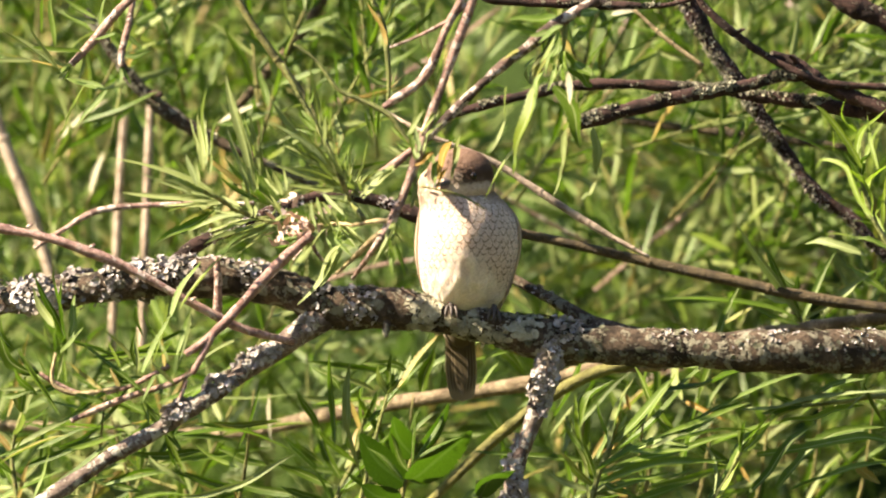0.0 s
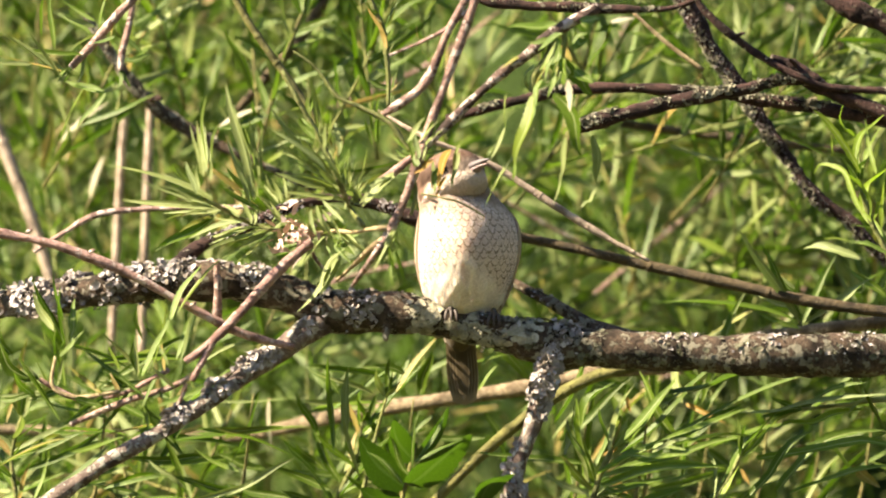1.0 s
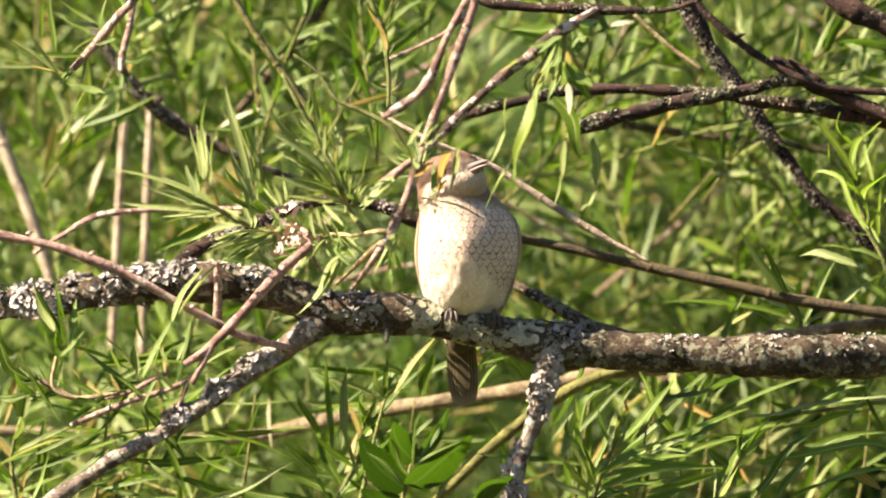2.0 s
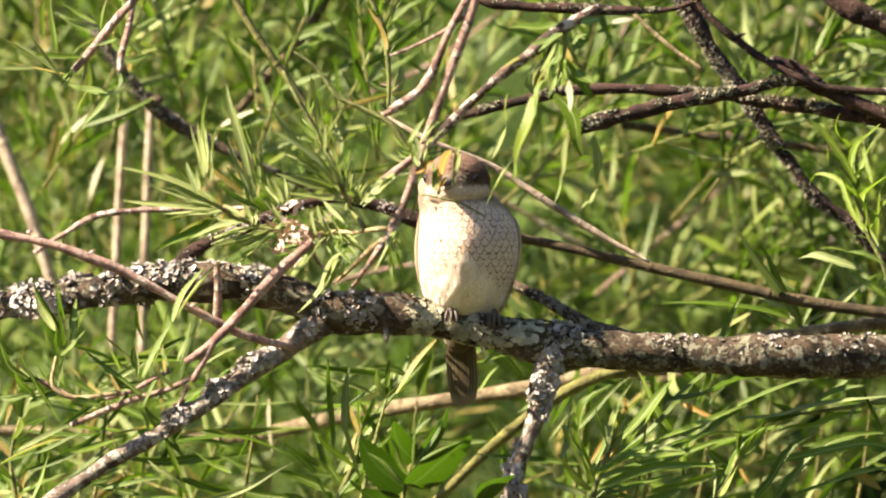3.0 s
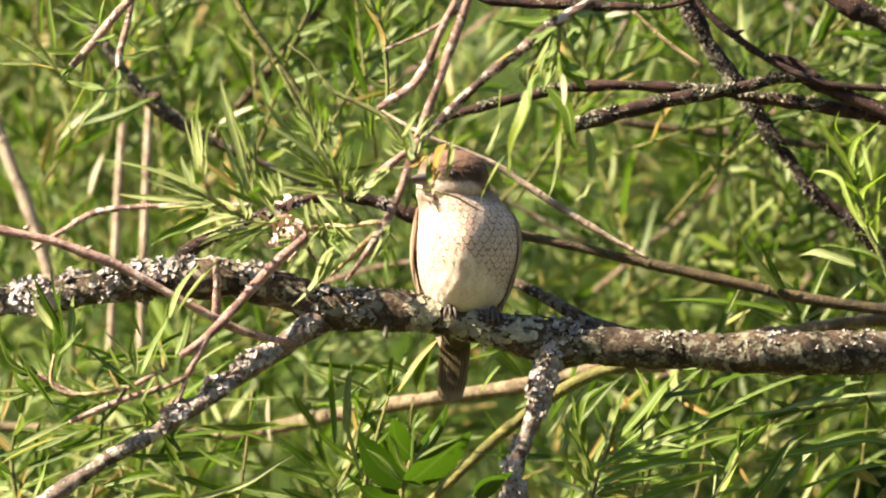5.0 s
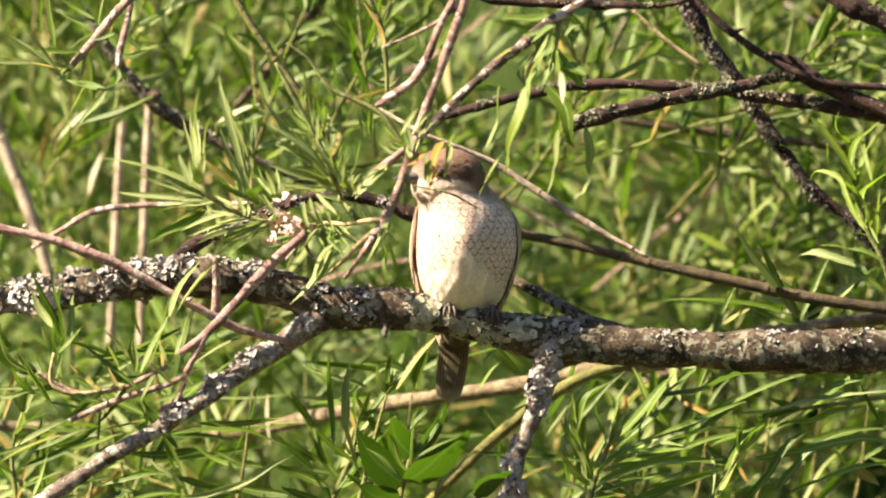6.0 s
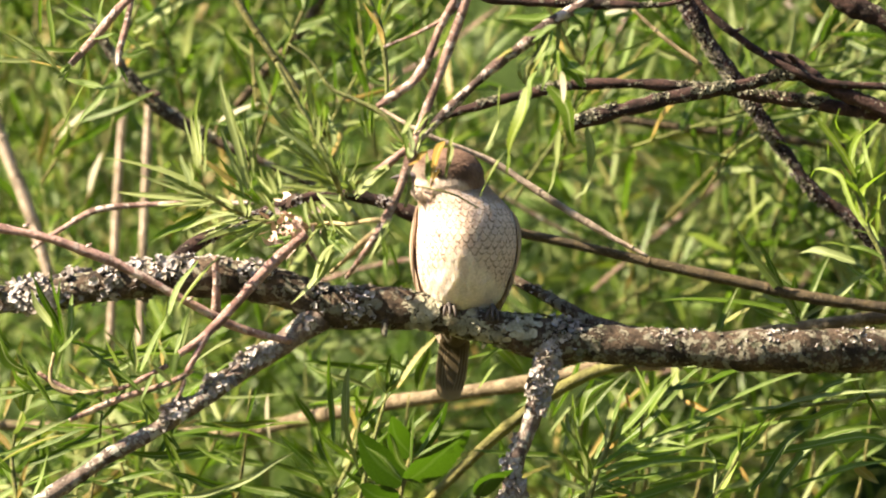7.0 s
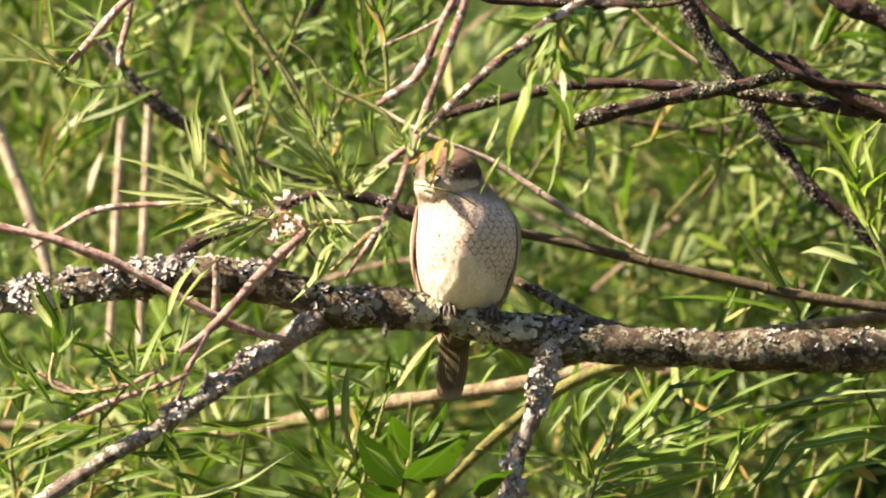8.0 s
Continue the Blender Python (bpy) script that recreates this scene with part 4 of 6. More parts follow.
def pale_twig():
    """Two pale bare twigs that cross before the lichened branch."""
    t = thing("bare_twig", (-0.3149, -0.050, 1.5176), "pale bare twig crossing before the lichened branch", "twig", "bare twigs")
    for a, b in (((-0.2842, -0.055, 1.5126), (-0.2794, -0.060, 1.5157)), ((-0.2422, -0.055, 1.5004), (-0.2371, -0.060, 1.5019)), ((-0.1984, -0.050, 1.4805), (-0.1944, -0.055, 1.4836)), ((-0.1736, -0.045, 1.4652), (-0.1689, -0.050, 1.4660))):
        bud = ball("bud", TWIG, 0.0013, 0.0013, 0.0028, None, 8, 6)
        child("bud", bud, t, m=Matrix.Translation(Vector(b) - t.location) @ pose(0, 0, 0, 0, 60, 0))
    limb("twig", t, [(-0.3455, -0.050, 1.5214, 0.0031), (-0.2997, -0.050, 1.5141, 0.0034), (-0.2614, -0.050, 1.5057, 0.0031), (-0.2157, -0.045, 1.4881, 0.0033), (-0.1737, -0.040, 1.4652, 0.0029), (-0.1356, -0.030, 1.4460, 0.0031), (-0.1013, -0.020, 1.4367, 0.0023)], PINK, 10, 9, 0.28, 66)
    t2 = thing("bare_twig", (-0.0875, -0.055, 1.5111), "reddish bare twig forked at its lower end", "twig", "bare twigs")
    limb("twig", t2, [(-0.0886, -0.055, 1.5095, 0.0031), (-0.1122, -0.060, 1.4889, 0.0034), (-0.1381, -0.065, 1.4603, 0.0034), (-0.1578, -0.070, 1.4401, 0.0030), (-0.1738, -0.070, 1.4287, 0.0023)], PINK, 10, 9, 0.3, 67)
    limb("twig", t2, [(-0.1548, -0.070, 1.4432, 0.0023), (-0.1616, -0.070, 1.4299, 0.0023), (-0.1693, -0.070, 1.4157, 0.0019)], PINK, 8, 6, 0.18, 68)
    t3 = thing("dry_twig", (-0.1701, -0.030, 1.4161), "thin dry brown twig hanging among the lower leaves", "twig", "bare twigs")
    limb("twig", t3, [(-0.1682, -0.030, 1.4180, 0.0019), (-0.1855, -0.030, 1.4084, 0.0019), (-0.2161, -0.030, 1.3988, 0.0023), (-0.2525, -0.030, 1.3835, 0.0015)], TWIG, 8, 6, 0.3, 69)
    limb("twig", t3, [(-0.1740, -0.030, 1.4115, 0.0015), (-0.1786, -0.030, 1.3988, 0.0015), (-0.1893, -0.030, 1.3847, 0.0011)], TWIG, 8, 6, 0.3, 70)
    return t, t2


def leafy_twig(name, label, pts, count, length, width, seed, angle=40, mat=None, meshes=None):
    t = thing(name, pts[0][:3], label, "twig", "leafy twigs")
    limb("twig", t, pts, mat or GREENBARK, 8, 6, 0.12, seed)
    sprig(t, spline(pts, 6), count, length, width, random.Random(seed), 0.1, angle, meshes)
    return t


def near_twigs():
    made = []
    t = leafy_twig("upper_leafy_twig", "reddish twig tip with narrow leaves", [(-0.2015, 0.030, 1.6857, 0.0023), (-0.2119, 0.030, 1.6722, 0.0027), (-0.2216, 0.030, 1.6625, 0.0031), (-0.2390, 0.030, 1.6413, 0.0031), (-0.2533, 0.030, 1.6255, 0.0023)], 6, 0.03, 0.003, 71, mat=TWIG)
    spray(t, 0.03, [(-258.3, 117.7, -306.5, 152.9, 3.5), (-259.4, 120.1, -281.4, 150.9, 3.1), (-264.8, 137.4, -269.9, 176.0, 4.6), (-273.3, 146.3, -271.8, 176.0, 2.7), (-229.3, 109.3, -257.1, 117.0, 5.4), (-235.1, 151.7, -230.9, 176.0, 3.5),
        (-237.0, 157.9, -262.1, 173.3, 3.1), (-236.3, 154.0, -258.3, 161.8, 3.5), (-222.8, 147.1, -237.8, 142.1, 3.5), (-250.6, 114.3, -229.3, 108.5, 3.5), (-244.8, 133.6, -287.2, 135.5, 3.5), (-256.3, 122.0, -304.6, 133.6, 3.1),
        (-219.7, 162.5, -210.0, 181.8, 3.1), (-217.0, 160.6, -220.8, 178.0, 2.7), (-254.4, 120.1, -294.9, 147.1, 3.1), (-229.3, 108.5, -248.6, 83.4, 5.4)], seed=71, young_lit=True, roll=45)
    spray(t, 0.03, [(-242.8, 112.3, -260.2, 77.6, 6.9), (-279.5, 127.8, -304.6, 128.6, 3.9)], seed=71, young_lit=True, roll=45)
    made.append(t)
    t = leafy_twig("red_twig", "thin red twig with small leaves", [(-0.2118, 0.100, 1.6834, 0.0019), (-0.2165, 0.100, 1.6562, 0.0023), (-0.2216, 0.100, 1.6359, 0.0023), (-0.2220, 0.100, 1.6258, 0.0019)], 3, 0.02, 0.003, 70, mat=TWIG)
    spray(t, 0.1, [(-218.9, 148.4, -208.0, 136.7, 3.9), (-219.6, 132.8, -200.2, 136.7, 4.7), (-221.2, 148.4, -231.3, 156.2, 2.7)], seed=70, roll=45)
    made.append(t)
    t = leafy_twig("upright_shoot", "upright yellowish shoot with small leaves", [(-0.0374, 0.030, 1.6000, 0.0012), (-0.0371, 0.030, 1.6162, 0.0015), (-0.0386, 0.030, 1.6355, 0.0019), (-0.0417, 0.030, 1.6529, 0.0023), (-0.0479, 0.030, 1.6683, 0.0019), (-0.0556, 0.030, 1.6857, 0.0015)], 7, 0.016, 0.0035, 72)
    spray(t, 0.03, [(-38.6, 138.6, -41.7, 158.7, 4.6), (-37.1, 122.0, -43.2, 133.6, 3.5), (-36.3, 112.3, -51.7, 117.0, 3.5), (-37.8, 146.3, -51.7, 168.3, 5.0), (-12.4, 135.5, -19.7, 156.7, 5.0), (-36.3, 102.7, -32.4, 123.9, 2.7),
        (-40.1, 150.9, -30.5, 174.1, 3.5)], seed=72, roll=45)
    made.append(t)
    t = leafy_twig("bright_leafy_shoot", "sunlit shoot with curved narrow leaves", [(0.3123, -0.040, 1.4698, 0.0019), (0.3000, -0.040, 1.5042, 0.0019), (0.2912, -0.040, 1.5214, 0.0019), (0.2824, -0.040, 1.5501, 0.0015)], 3, 0.035, 0.0045, 73)
    blades(t, -0.05, [(LEAF_SUNLIT, 3.9, 283, 55, 276, 68, 268, 80, 259, 91, 252, 97), (LEAF_SUNLIT, 3.9, 283, 55, 281, 69, 285, 80, 293, 87, 302, 95), (LEAF_SUNLIT, 2.7, 280, 80, 273, 86, 270, 93, 272, 101), (LEAF_SUNLIT, 3.1, 291, 22, 283, 31, 278, 43, 274, 54, 266, 59, 257, 60, 253, 54),
        (LEAF_SUNLIT, 4.6, 286, 25, 287, 37, 291, 47, 299, 54, 308, 60), (LEAF_SUNLIT, 2.7, 290, 23, 290, 35, 285, 45, 279, 50, 274, 54), (LEAF_SUNLIT, 3.1, 297, 16, 298, 31, 299, 49), (LEAF_SUNLIT, 2.7, 265, 66, 265, 74, 264, 80),
        (LEAF_SUNLIT, 3.1, 285, 58, 289, 69, 293, 77, 299, 87), (LEAF_SUNLIT, 2.7, 294, 54, 291, 65, 289, 74, 287, 91), (LEAF_YOUNG_LIT, 1.9, 266, 62, 253, 69, 239, 75, 229, 79), (LEAF_SUNLIT, 3.5, 302, 8, 295, 18, 287, 27, 280, 39),
        (LEAF_SUNLIT, 3.9, 305, 43, 299, 35, 293, 22), (LEAF_PALE, 4.6, 287, -4, 268, 2, 256, 5, 245, 3), (LEAF_PALE, 2.3, 278, 8, 266, 10, 258, 10), (LEAF_YOUNG_LIT, 3.1, 302, 0, 289, 6, 276, 8)], seed=73, roll=20, depth=0.015)
    made.append(t)
    t = leafy_twig("lower_leafy_twig", "pale twig with narrow leaves below the lichened branch", [(-0.1855, -0.030, 1.4207, 0.0015), (-0.2000, -0.030, 1.4130, 0.0019), (-0.2161, -0.030, 1.4054, 0.0015), (-0.2429, -0.030, 1.4008, 0.0019), (-0.2621, -0.030, 1.4084, 0.0019), (-0.2736, -0.030, 1.4153, 0.0015)], 8, 0.035, 0.004, 74, mat=PINK)
    spray(t, -0.03, [(-197.7, -80.8, -181.6, -18.0, 5.0), (-178.6, -42.5, -147.1, 1.1, 4.6), (-178.6, -77.0, -167.8, -42.9, 4.2), (-206.9, -84.7, -208.4, -56.3, 2.7), (-192.4, -61.7, -204.6, -39.8, 3.4), (-257.5, -61.7, -278.2, -18.0, 5.0),
        (-256.0, -61.7, -260.6, -21.8, 5.7), (-252.1, -61.7, -250.2, -25.7, 3.8), (-276.7, -95.4, -302.3, -105.4, 4.2), (-271.3, -94.6, -302.3, -95.4, 3.4), (-282.0, -84.7, -303.5, -59.4, 9.2), (-259.0, -113.0, -287.0, -67.8, 3.4),
        (-234.5, -103.8, -243.7, -91.6, 7.7), (-202.7, -97.3, -246.8, -61.7, 3.8), (-185.5, -123.0, -203.1, -102.3, 3.4), (-262.1, -89.3, -256.0, -67.8, 2.7)], seed=74, roll=45)
    spray(t, -0.03, [(-206.5, -78.2, -231.4, -51.3, 4.6), (-185.5, -76.3, -193.1, -60.9, 4.2), (-212.3, -91.6, -231.4, -80.1, 6.1), (-204.6, -95.4, -185.5, -99.2, 4.6), (-265.9, -106.9, -288.9, -126.1, 3.8), (-277.4, -133.7, -304.2, -141.4, 3.4),
        (-231.4, -122.2, -262.1, -137.6, 3.8), (-189.3, -120.3, -179.7, -151.0, 3.1), (-219.9, -99.2, -225.7, -80.1, 3.1), (-181.6, -91.6, -197.0, -76.3, 3.8), (-174.0, -83.9, -147.1, -76.3, 2.7), (-292.7, -68.6, -304.2, -45.6, 6.1)], seed=74, roll=45)
    made.append(t)
    t = leafy_twig("low_shoot", "spreading willow shoot with long narrow leaves", [(0.0939, -0.060, 1.3019, 0.0019), (0.1008, -0.060, 1.3324, 0.0019), (0.1061, -0.060, 1.3515, 0.0019), (0.1138, -0.060, 1.3687, 0.0015)], 2, 0.05, 0.005, 75)
    spray(t, -0.06, [(109.9, -134.0, 127.5, -83.6, 7.3), (119.9, -128.6, 157.3, -86.7, 6.9), (102.3, -156.9, 86.3, -98.1, 7.3), (94.7, -137.8, 81.7, -114.9, 4.6), (115.3, -132.5, 116.8, -114.9, 3.4), (102.3, -149.3, 151.9, -125.6, 5.7),
        (102.3, -153.1, 140.5, -142.4, 5.7), (105.4, -156.9, 190.1, -138.6, 7.3), (155.0, -127.9, 209.2, -119.9, 5.0), (147.3, -126.7, 207.3, -104.2, 5.3), (105.4, -164.5, 140.5, -154.2, 4.2), (99.6, -159.9, 76.7, -137.0, 5.3),
        (97.7, -163.8, 67.2, -148.5, 5.0), (105.4, -156.1, 132.1, -167.6, 5.0), (124.4, -137.0, 168.3, -137.0, 5.3), (103.4, -154.2, 93.9, -121.8, 3.8)], seed=75, young_lit=True, roll=22)
    spray(t, -0.06, [(139.7, -133.2, 174.1, -121.8, 4.6), (113.0, -159.9, 158.8, -152.3, 5.3)], seed=75, young_lit=True, roll=22)
    made.append(t)
    t = leafy_twig("low_shoot", "spreading willow shoot with long narrow leaves", [(0.3378, 0.020, 1.3770, 0.0019), (0.3069, 0.020, 1.3982, 0.0019), (0.2761, 0.020, 1.3955, 0.0015), (0.2452, 0.020, 1.3917, 0.0012)], 2, 0.05, 0.005, 76)
    blades(t, 0.02, [(LEAF, 9.2, 152, -99, 176, -96, 195, -88, 210, -84, 235, -84), (LEAF_YOUNG_LIT, 3.9, 149, -131, 176, -117, 199, -104, 226, -92, 249, -85, 266, -84), (LEAF_PALE, 5.0, 203, -111, 226, -110, 245, -104, 268, -100, 306, -96), (LEAF_SUNLIT, 4.6, 287, -108, 268, -111, 253, -117, 237, -118, 228, -121),
        (LEAF_YOUNG_LIT, 4.6, 154, -132, 172, -125, 191, -113, 208, -104), (LEAF, 5.4, 208, -169, 222, -154, 235, -134, 253, -121), (LEAF_YOUNG_LIT, 6.5, 229, -165, 241, -150, 256, -134, 276, -125, 306, -122), (LEAF_YOUNG_LIT, 5.8, 214, -142, 245, -137, 272, -131, 291, -129, 314, -134),
        (LEAF_YOUNG_LIT, 4.2, 237, -166, 260, -157, 283, -149, 314, -144), (LEAF, 5.4, 280, -146, 289, -154, 299, -161), (LEAF, 4.2, 287, -92, 299, -115, 310, -131), (LEAF_PALE, 3.1, 276, -110, 287, -100, 302, -86),
        (LEAF_PALE, 5.4, 272, -86, 281, -87, 286, -98), (LEAF_YOUNG_LIT, 3.5, 253, -100, 268, -92, 287, -89)], seed=76)
    made.append(t)
    t = leafy_twig("low_shoot", "spreading willow shoot with long narrow leaves", [(0.1749, -0.020, 1.3009, 0.0019), (0.1834, -0.020, 1.3277, 0.0019), (0.1941, -0.020, 1.3469, 0.0015), (0.2018, -0.020, 1.3623, 0.0012)], 2, 0.05, 0.005, 77)
    blades(t, -0.02, [(LEAF_YOUNG_LIT, 5.4, 126, -129, 137, -117, 145, -104, 154, -92, 158, -84), (LEAF, 6.5, 104, -144, 112, -127, 120, -107, 127, -86), (LEAF_YOUNG_LIT, 5.4, 102, -152, 126, -139, 145, -132, 166, -134), (LEAF_YOUNG_LIT, 4.6, 106, -154, 129, -144, 156, -138, 183, -129, 210, -123),
        (LEAF_SUNLIT, 3.9, 114, -154, 141, -145, 168, -144, 193, -147), (LEAF, 7.7, 181, -171, 193, -154, 203, -134, 214, -123, 228, -107), (LEAF_SUNLIT, 4.6, 181, -177, 193, -159, 201, -144), (LEAF_PALE, 2.3, 184, -171, 186, -154, 184, -142, 179, -134),
        (LEAF_PALE, 5.4, 99, -169, 97, -146, 91, -131, 88, -115, 89, -100), (LEAF_PALE, 3.5, 100, -169, 114, -157, 126, -154, 143, -157), (LEAF_YELLOW, 3.1, 106, -140, 118, -132, 117, -121), (LEAF_YOUNG_LIT, 3.9, 141, -161, 160, -154, 179, -148),
        (LEAF_YOUNG_LIT, 5.4, 122, -173, 145, -167, 172, -157), (LEAF_PALE, 3.9, 83, -138, 86, -127, 84, -113)], seed=77)
    blades(t, 0.12, [(LEAF_YELLOW, 3.1, 168, -105, 177, -109, 195, -118), (LEAF_PALE, 6.9, 160, -80, 162, -92, 165, -104), (LEAF, 6.2, 95, -123, 100, -104, 118, -90), (LEAF_YOUNG_LIT, 3.9, 195, -61, 183, -77, 160, -82),
        (LEAF_YELLOW, 2.7, 127, -100, 130, -111), (LEAF_YELLOW, 2.3, 206, -150, 212, -161)], seed=78)
    made.append(t)
    t = leafy_twig("low_shoot", "willow shoot with long narrow leaves in half shade", [(-0.0874, 0.120, 1.2974, 0.0020), (-0.0718, 0.120, 1.3325, 0.0020), (-0.0601, 0.120, 1.3599, 0.0016), (-0.0562, 0.120, 1.3833, 0.0012)], 8, 0.05, 0.005, 78)
    spray(t, 0.12, [(-56.2, -136.2, -58.2, -88.6, 6.2), (-71.8, -159.7, -93.3, -116.7, 6.2), (-67.9, -151.9, -36.7, -101.1, 6.2), (-75.7, -163.6, -122.6, -144.1, 5.9), (-71.8, -167.5, -32.8, -124.5, 5.9), (-122.6, -151.9, -157.7, -140.1, 6.2),
        (-103.1, -171.4, -149.9, -159.7, 6.2), (-138.2, -167.5, -188.9, -155.8, 6.2), (-56.2, -124.5, -13.3, -77.7, 6.2), (-87.4, -124.5, -103.1, -97.2, 5.5), (-36.7, -101.1, -25.0, -69.9, 7.0), (-17.2, -97.2, -9.4, -66.0, 7.8),
        (-71.8, -97.2, -95.3, -77.7, 4.7), (-48.4, -97.2, -87.4, -83.5, 3.9), (14.1, -77.7, 45.3, -69.9, 5.5), (-87.4, -151.9, -110.9, -128.4, 5.5)], seed=78, roll=45)
    spray(t, 0.12, [(-32.8, -140.1, -5.5, -108.9, 5.5), (29.7, -108.9, 45.3, -140.1, 4.7), (-95.3, -77.7, -32.8, -85.5, 4.3)], seed=78, roll=45)
    made.append(t)
    t = leafy_twig("bright_leafy_shoot", "sunlit shoot with narrow leaves behind the branch", [(0.2516, 0.100, 1.4225, 0.0016), (0.2469, 0.100, 1.4478, 0.0016), (0.2430, 0.100, 1.4653, 0.0012)], 2, 0.04, 0.005, 79)
    spray(t, 0.1, [(245.7, -47.1, 217.3, 6.2, 5.8), (244.6, -47.1, 200.9, 16.0, 6.2), (247.7, -47.1, 229.0, -11.3, 5.8), (243.8, -47.9, 148.4, -30.0, 5.5), (247.7, -50.2, 271.0, 0.4, 4.7), (249.6, -48.7, 294.4, -15.2, 4.7),
        (245.7, -52.2, 212.6, -40.9, 4.7), (255.5, -46.3, 236.0, -24.9, 4.7), (239.9, -38.6, 216.5, -30.8, 4.3), (212.6, -40.5, 181.5, -58.0, 4.7), (278.8, -30.8, 302.2, -11.3, 4.7), (286.6, -23.0, 271.0, -38.6, 4.3),
        (305.3, -30.8, 278.8, -11.3, 4.7)], seed=79, young_lit=True, roll=30)
    made.append(t)
    t = leafy_twig("upper_shoot", "willow shoot with narrow leaves above the perch", [(-0.1404, 0.250, 1.5440, 0.0016), (-0.1245, 0.250, 1.5877, 0.0016), (-0.1126, 0.250, 1.6273, 0.0016), (-0.0968, 0.250, 1.6670, 0.0012)], 18, 0.05, 0.005, 80, mat=OLIVE)
    spray(t, 0.25, [(-120.6, 95.6, -164.2, 85.7, 7.1), (-112.6, 115.4, -80.9, 127.3, 5.6), (-104.7, 151.1, -73.0, 167.0, 5.6), (-110.7, 131.3, -144.4, 151.1, 5.6), (-57.1, 143.2, -88.8, 115.4, 4.8), (-33.3, 159.1, -57.1, 139.2, 4.8)], seed=80, roll=45)
    made.append(t)
    t = leafy_twig("left_shoot", "willow shoot with narrow leaves at the thicket's edge", [(-0.2862, 0.000, 1.2927, 0.0019), (-0.2900, 0.000, 1.3312, 0.0019), (-0.2931, 0.000, 1.3619, 0.0015), (-0.2862, 0.000, 1.3888, 0.0012)], 10, 0.045, 0.0045, 81)
    spray(t, 0, [(-278.5, -138.1, -243.8, -122.7, 4.2), (-224.6, -130.4, -263.1, -161.2, 4.6), (-290.0, -165.0, -255.4, -149.6, 4.6), (-293.8, -138.1, -309.2, -118.8, 4.6), (-266.9, -168.8, -224.6, -153.5, 4.6), (-232.3, -161.2, -193.8, -149.6, 4.6),
        (-205.4, -165.0, -240.0, -157.3, 4.2), (-174.6, -161.2, -201.5, -141.9, 4.2)], seed=81, roll=45)
    made.append(t)
    t = leafy_twig("low_shoot", "willow shoot with pale green leaves under the perch", [(-0.0700, 0.060, 1.2800, 0.0020), (-0.0560, 0.060, 1.3300, 0.0018), (-0.0450, 0.060, 1.3750, 0.0012), (-0.0380, 0.060, 1.4000, 0.0008)], 2, 0.05, 0.006, 85)
    spray(t, 0.06, [(-68.3, -133.4, -64.4, -77.2, 5.0), (-31.4, -96.6, -3.5, -57.8, 5.2), (-39.2, -96.6, -31.4, -77.2, 6.9), (-23.7, -84.9, -54.7, -77.2, 4.6), (26.8, -77.2, 48.1, -63.6, 3.1), (24.8, -96.6, 38.4, -77.2, 3.5), (-74.1, -135.4, -76.0, -69.4, 3.1), (-85.7, -123.7, -54.7, -150.9, 3.1), (-54.7, -154.8, -70.2, -100.5, 3.9), (88.8, -170.3, 84.9, -112.1, 5.0), (96.6, -158.6, 90.8, -123.7, 3.5)], seed=85, young_lit=True, roll=24, wide=1.3)
    made.append(t)
    t = leafy_twig("lower_leafy_twig", "thin straw twig with narrow leaves before the lichened branch", [(-0.2190, -0.045, 1.4060, 0.0016), (-0.2480, -0.045, 1.4020, 0.0017), (-0.2640, -0.045, 1.4100, 0.0015), (-0.2620, -0.045, 1.4300, 0.0011)], 2, 0.035, 0.004, 86, mat=STRAW)
    spray(t, -0.045, [(-256.9, -45.6, -264.5, -11.1, 5.4), (-253.1, -60.9, -250.0, -30.2, 4.6), (-262.6, -53.2, -276.0, -26.4, 5.4), (-287.5, -66.6, -260.7, -110.6, 3.1), (-207.1, -37.9, -203.3, -60.9, 3.1), (-203.3, -83.8, -184.1, -45.6, 5.4), (-184.1, -45.6, -165.0, -7.3, 6.2), (-180.3, -72.4, -168.8, -41.7, 3.9), (-209.0, -80.0, -210.2, -57.0, 3.9), (-188.0, -80.0, -189.9, -60.9, 3.1), (-134.4, -60.9, -172.7, -80.0, 2.7), (-253.1, -60.9, -207.1, -80.0, 3.1), (-299.0, -145.1, -253.1, -122.1, 3.5), (-249.2, -99.2, -230.1, -104.9, 5.0), (-203.3, -103.0, -199.5, -122.1, 3.5), (-188.0, -126.0, -174.6, -152.8, 3.5), (-256.9, -137.4, -214.8, -126.0, 3.9), (-299.0, -99.2, -276.0, -95.3, 3.1), (-230.1, -160.4, -184.1, -148.9, 3.5), (-176.5, -168.1, -130.5, -156.6, 3.9), (-145.9, -164.2, -99.9, -137.4, 3.9), (-138.2, -148.9, -168.8, -133.6, 3.9), (-276.0, -168.1, -264.5, -137.4, 3.9), (-258.8, -70.4, -241.6, -53.2, 3.1), (-216.7, -80.0, -226.3, -60.9, 3.5), (-230.1, -95.3, -253.1, -76.2, 3.1), (-195.6, -76.2, -180.3, -60.9, 3.1), (-276.0, -99.2, -291.3, -80.0, 4.6)], seed=86, young_lit=True, roll=40, wide=1.1)
    made.append(t)
    return made


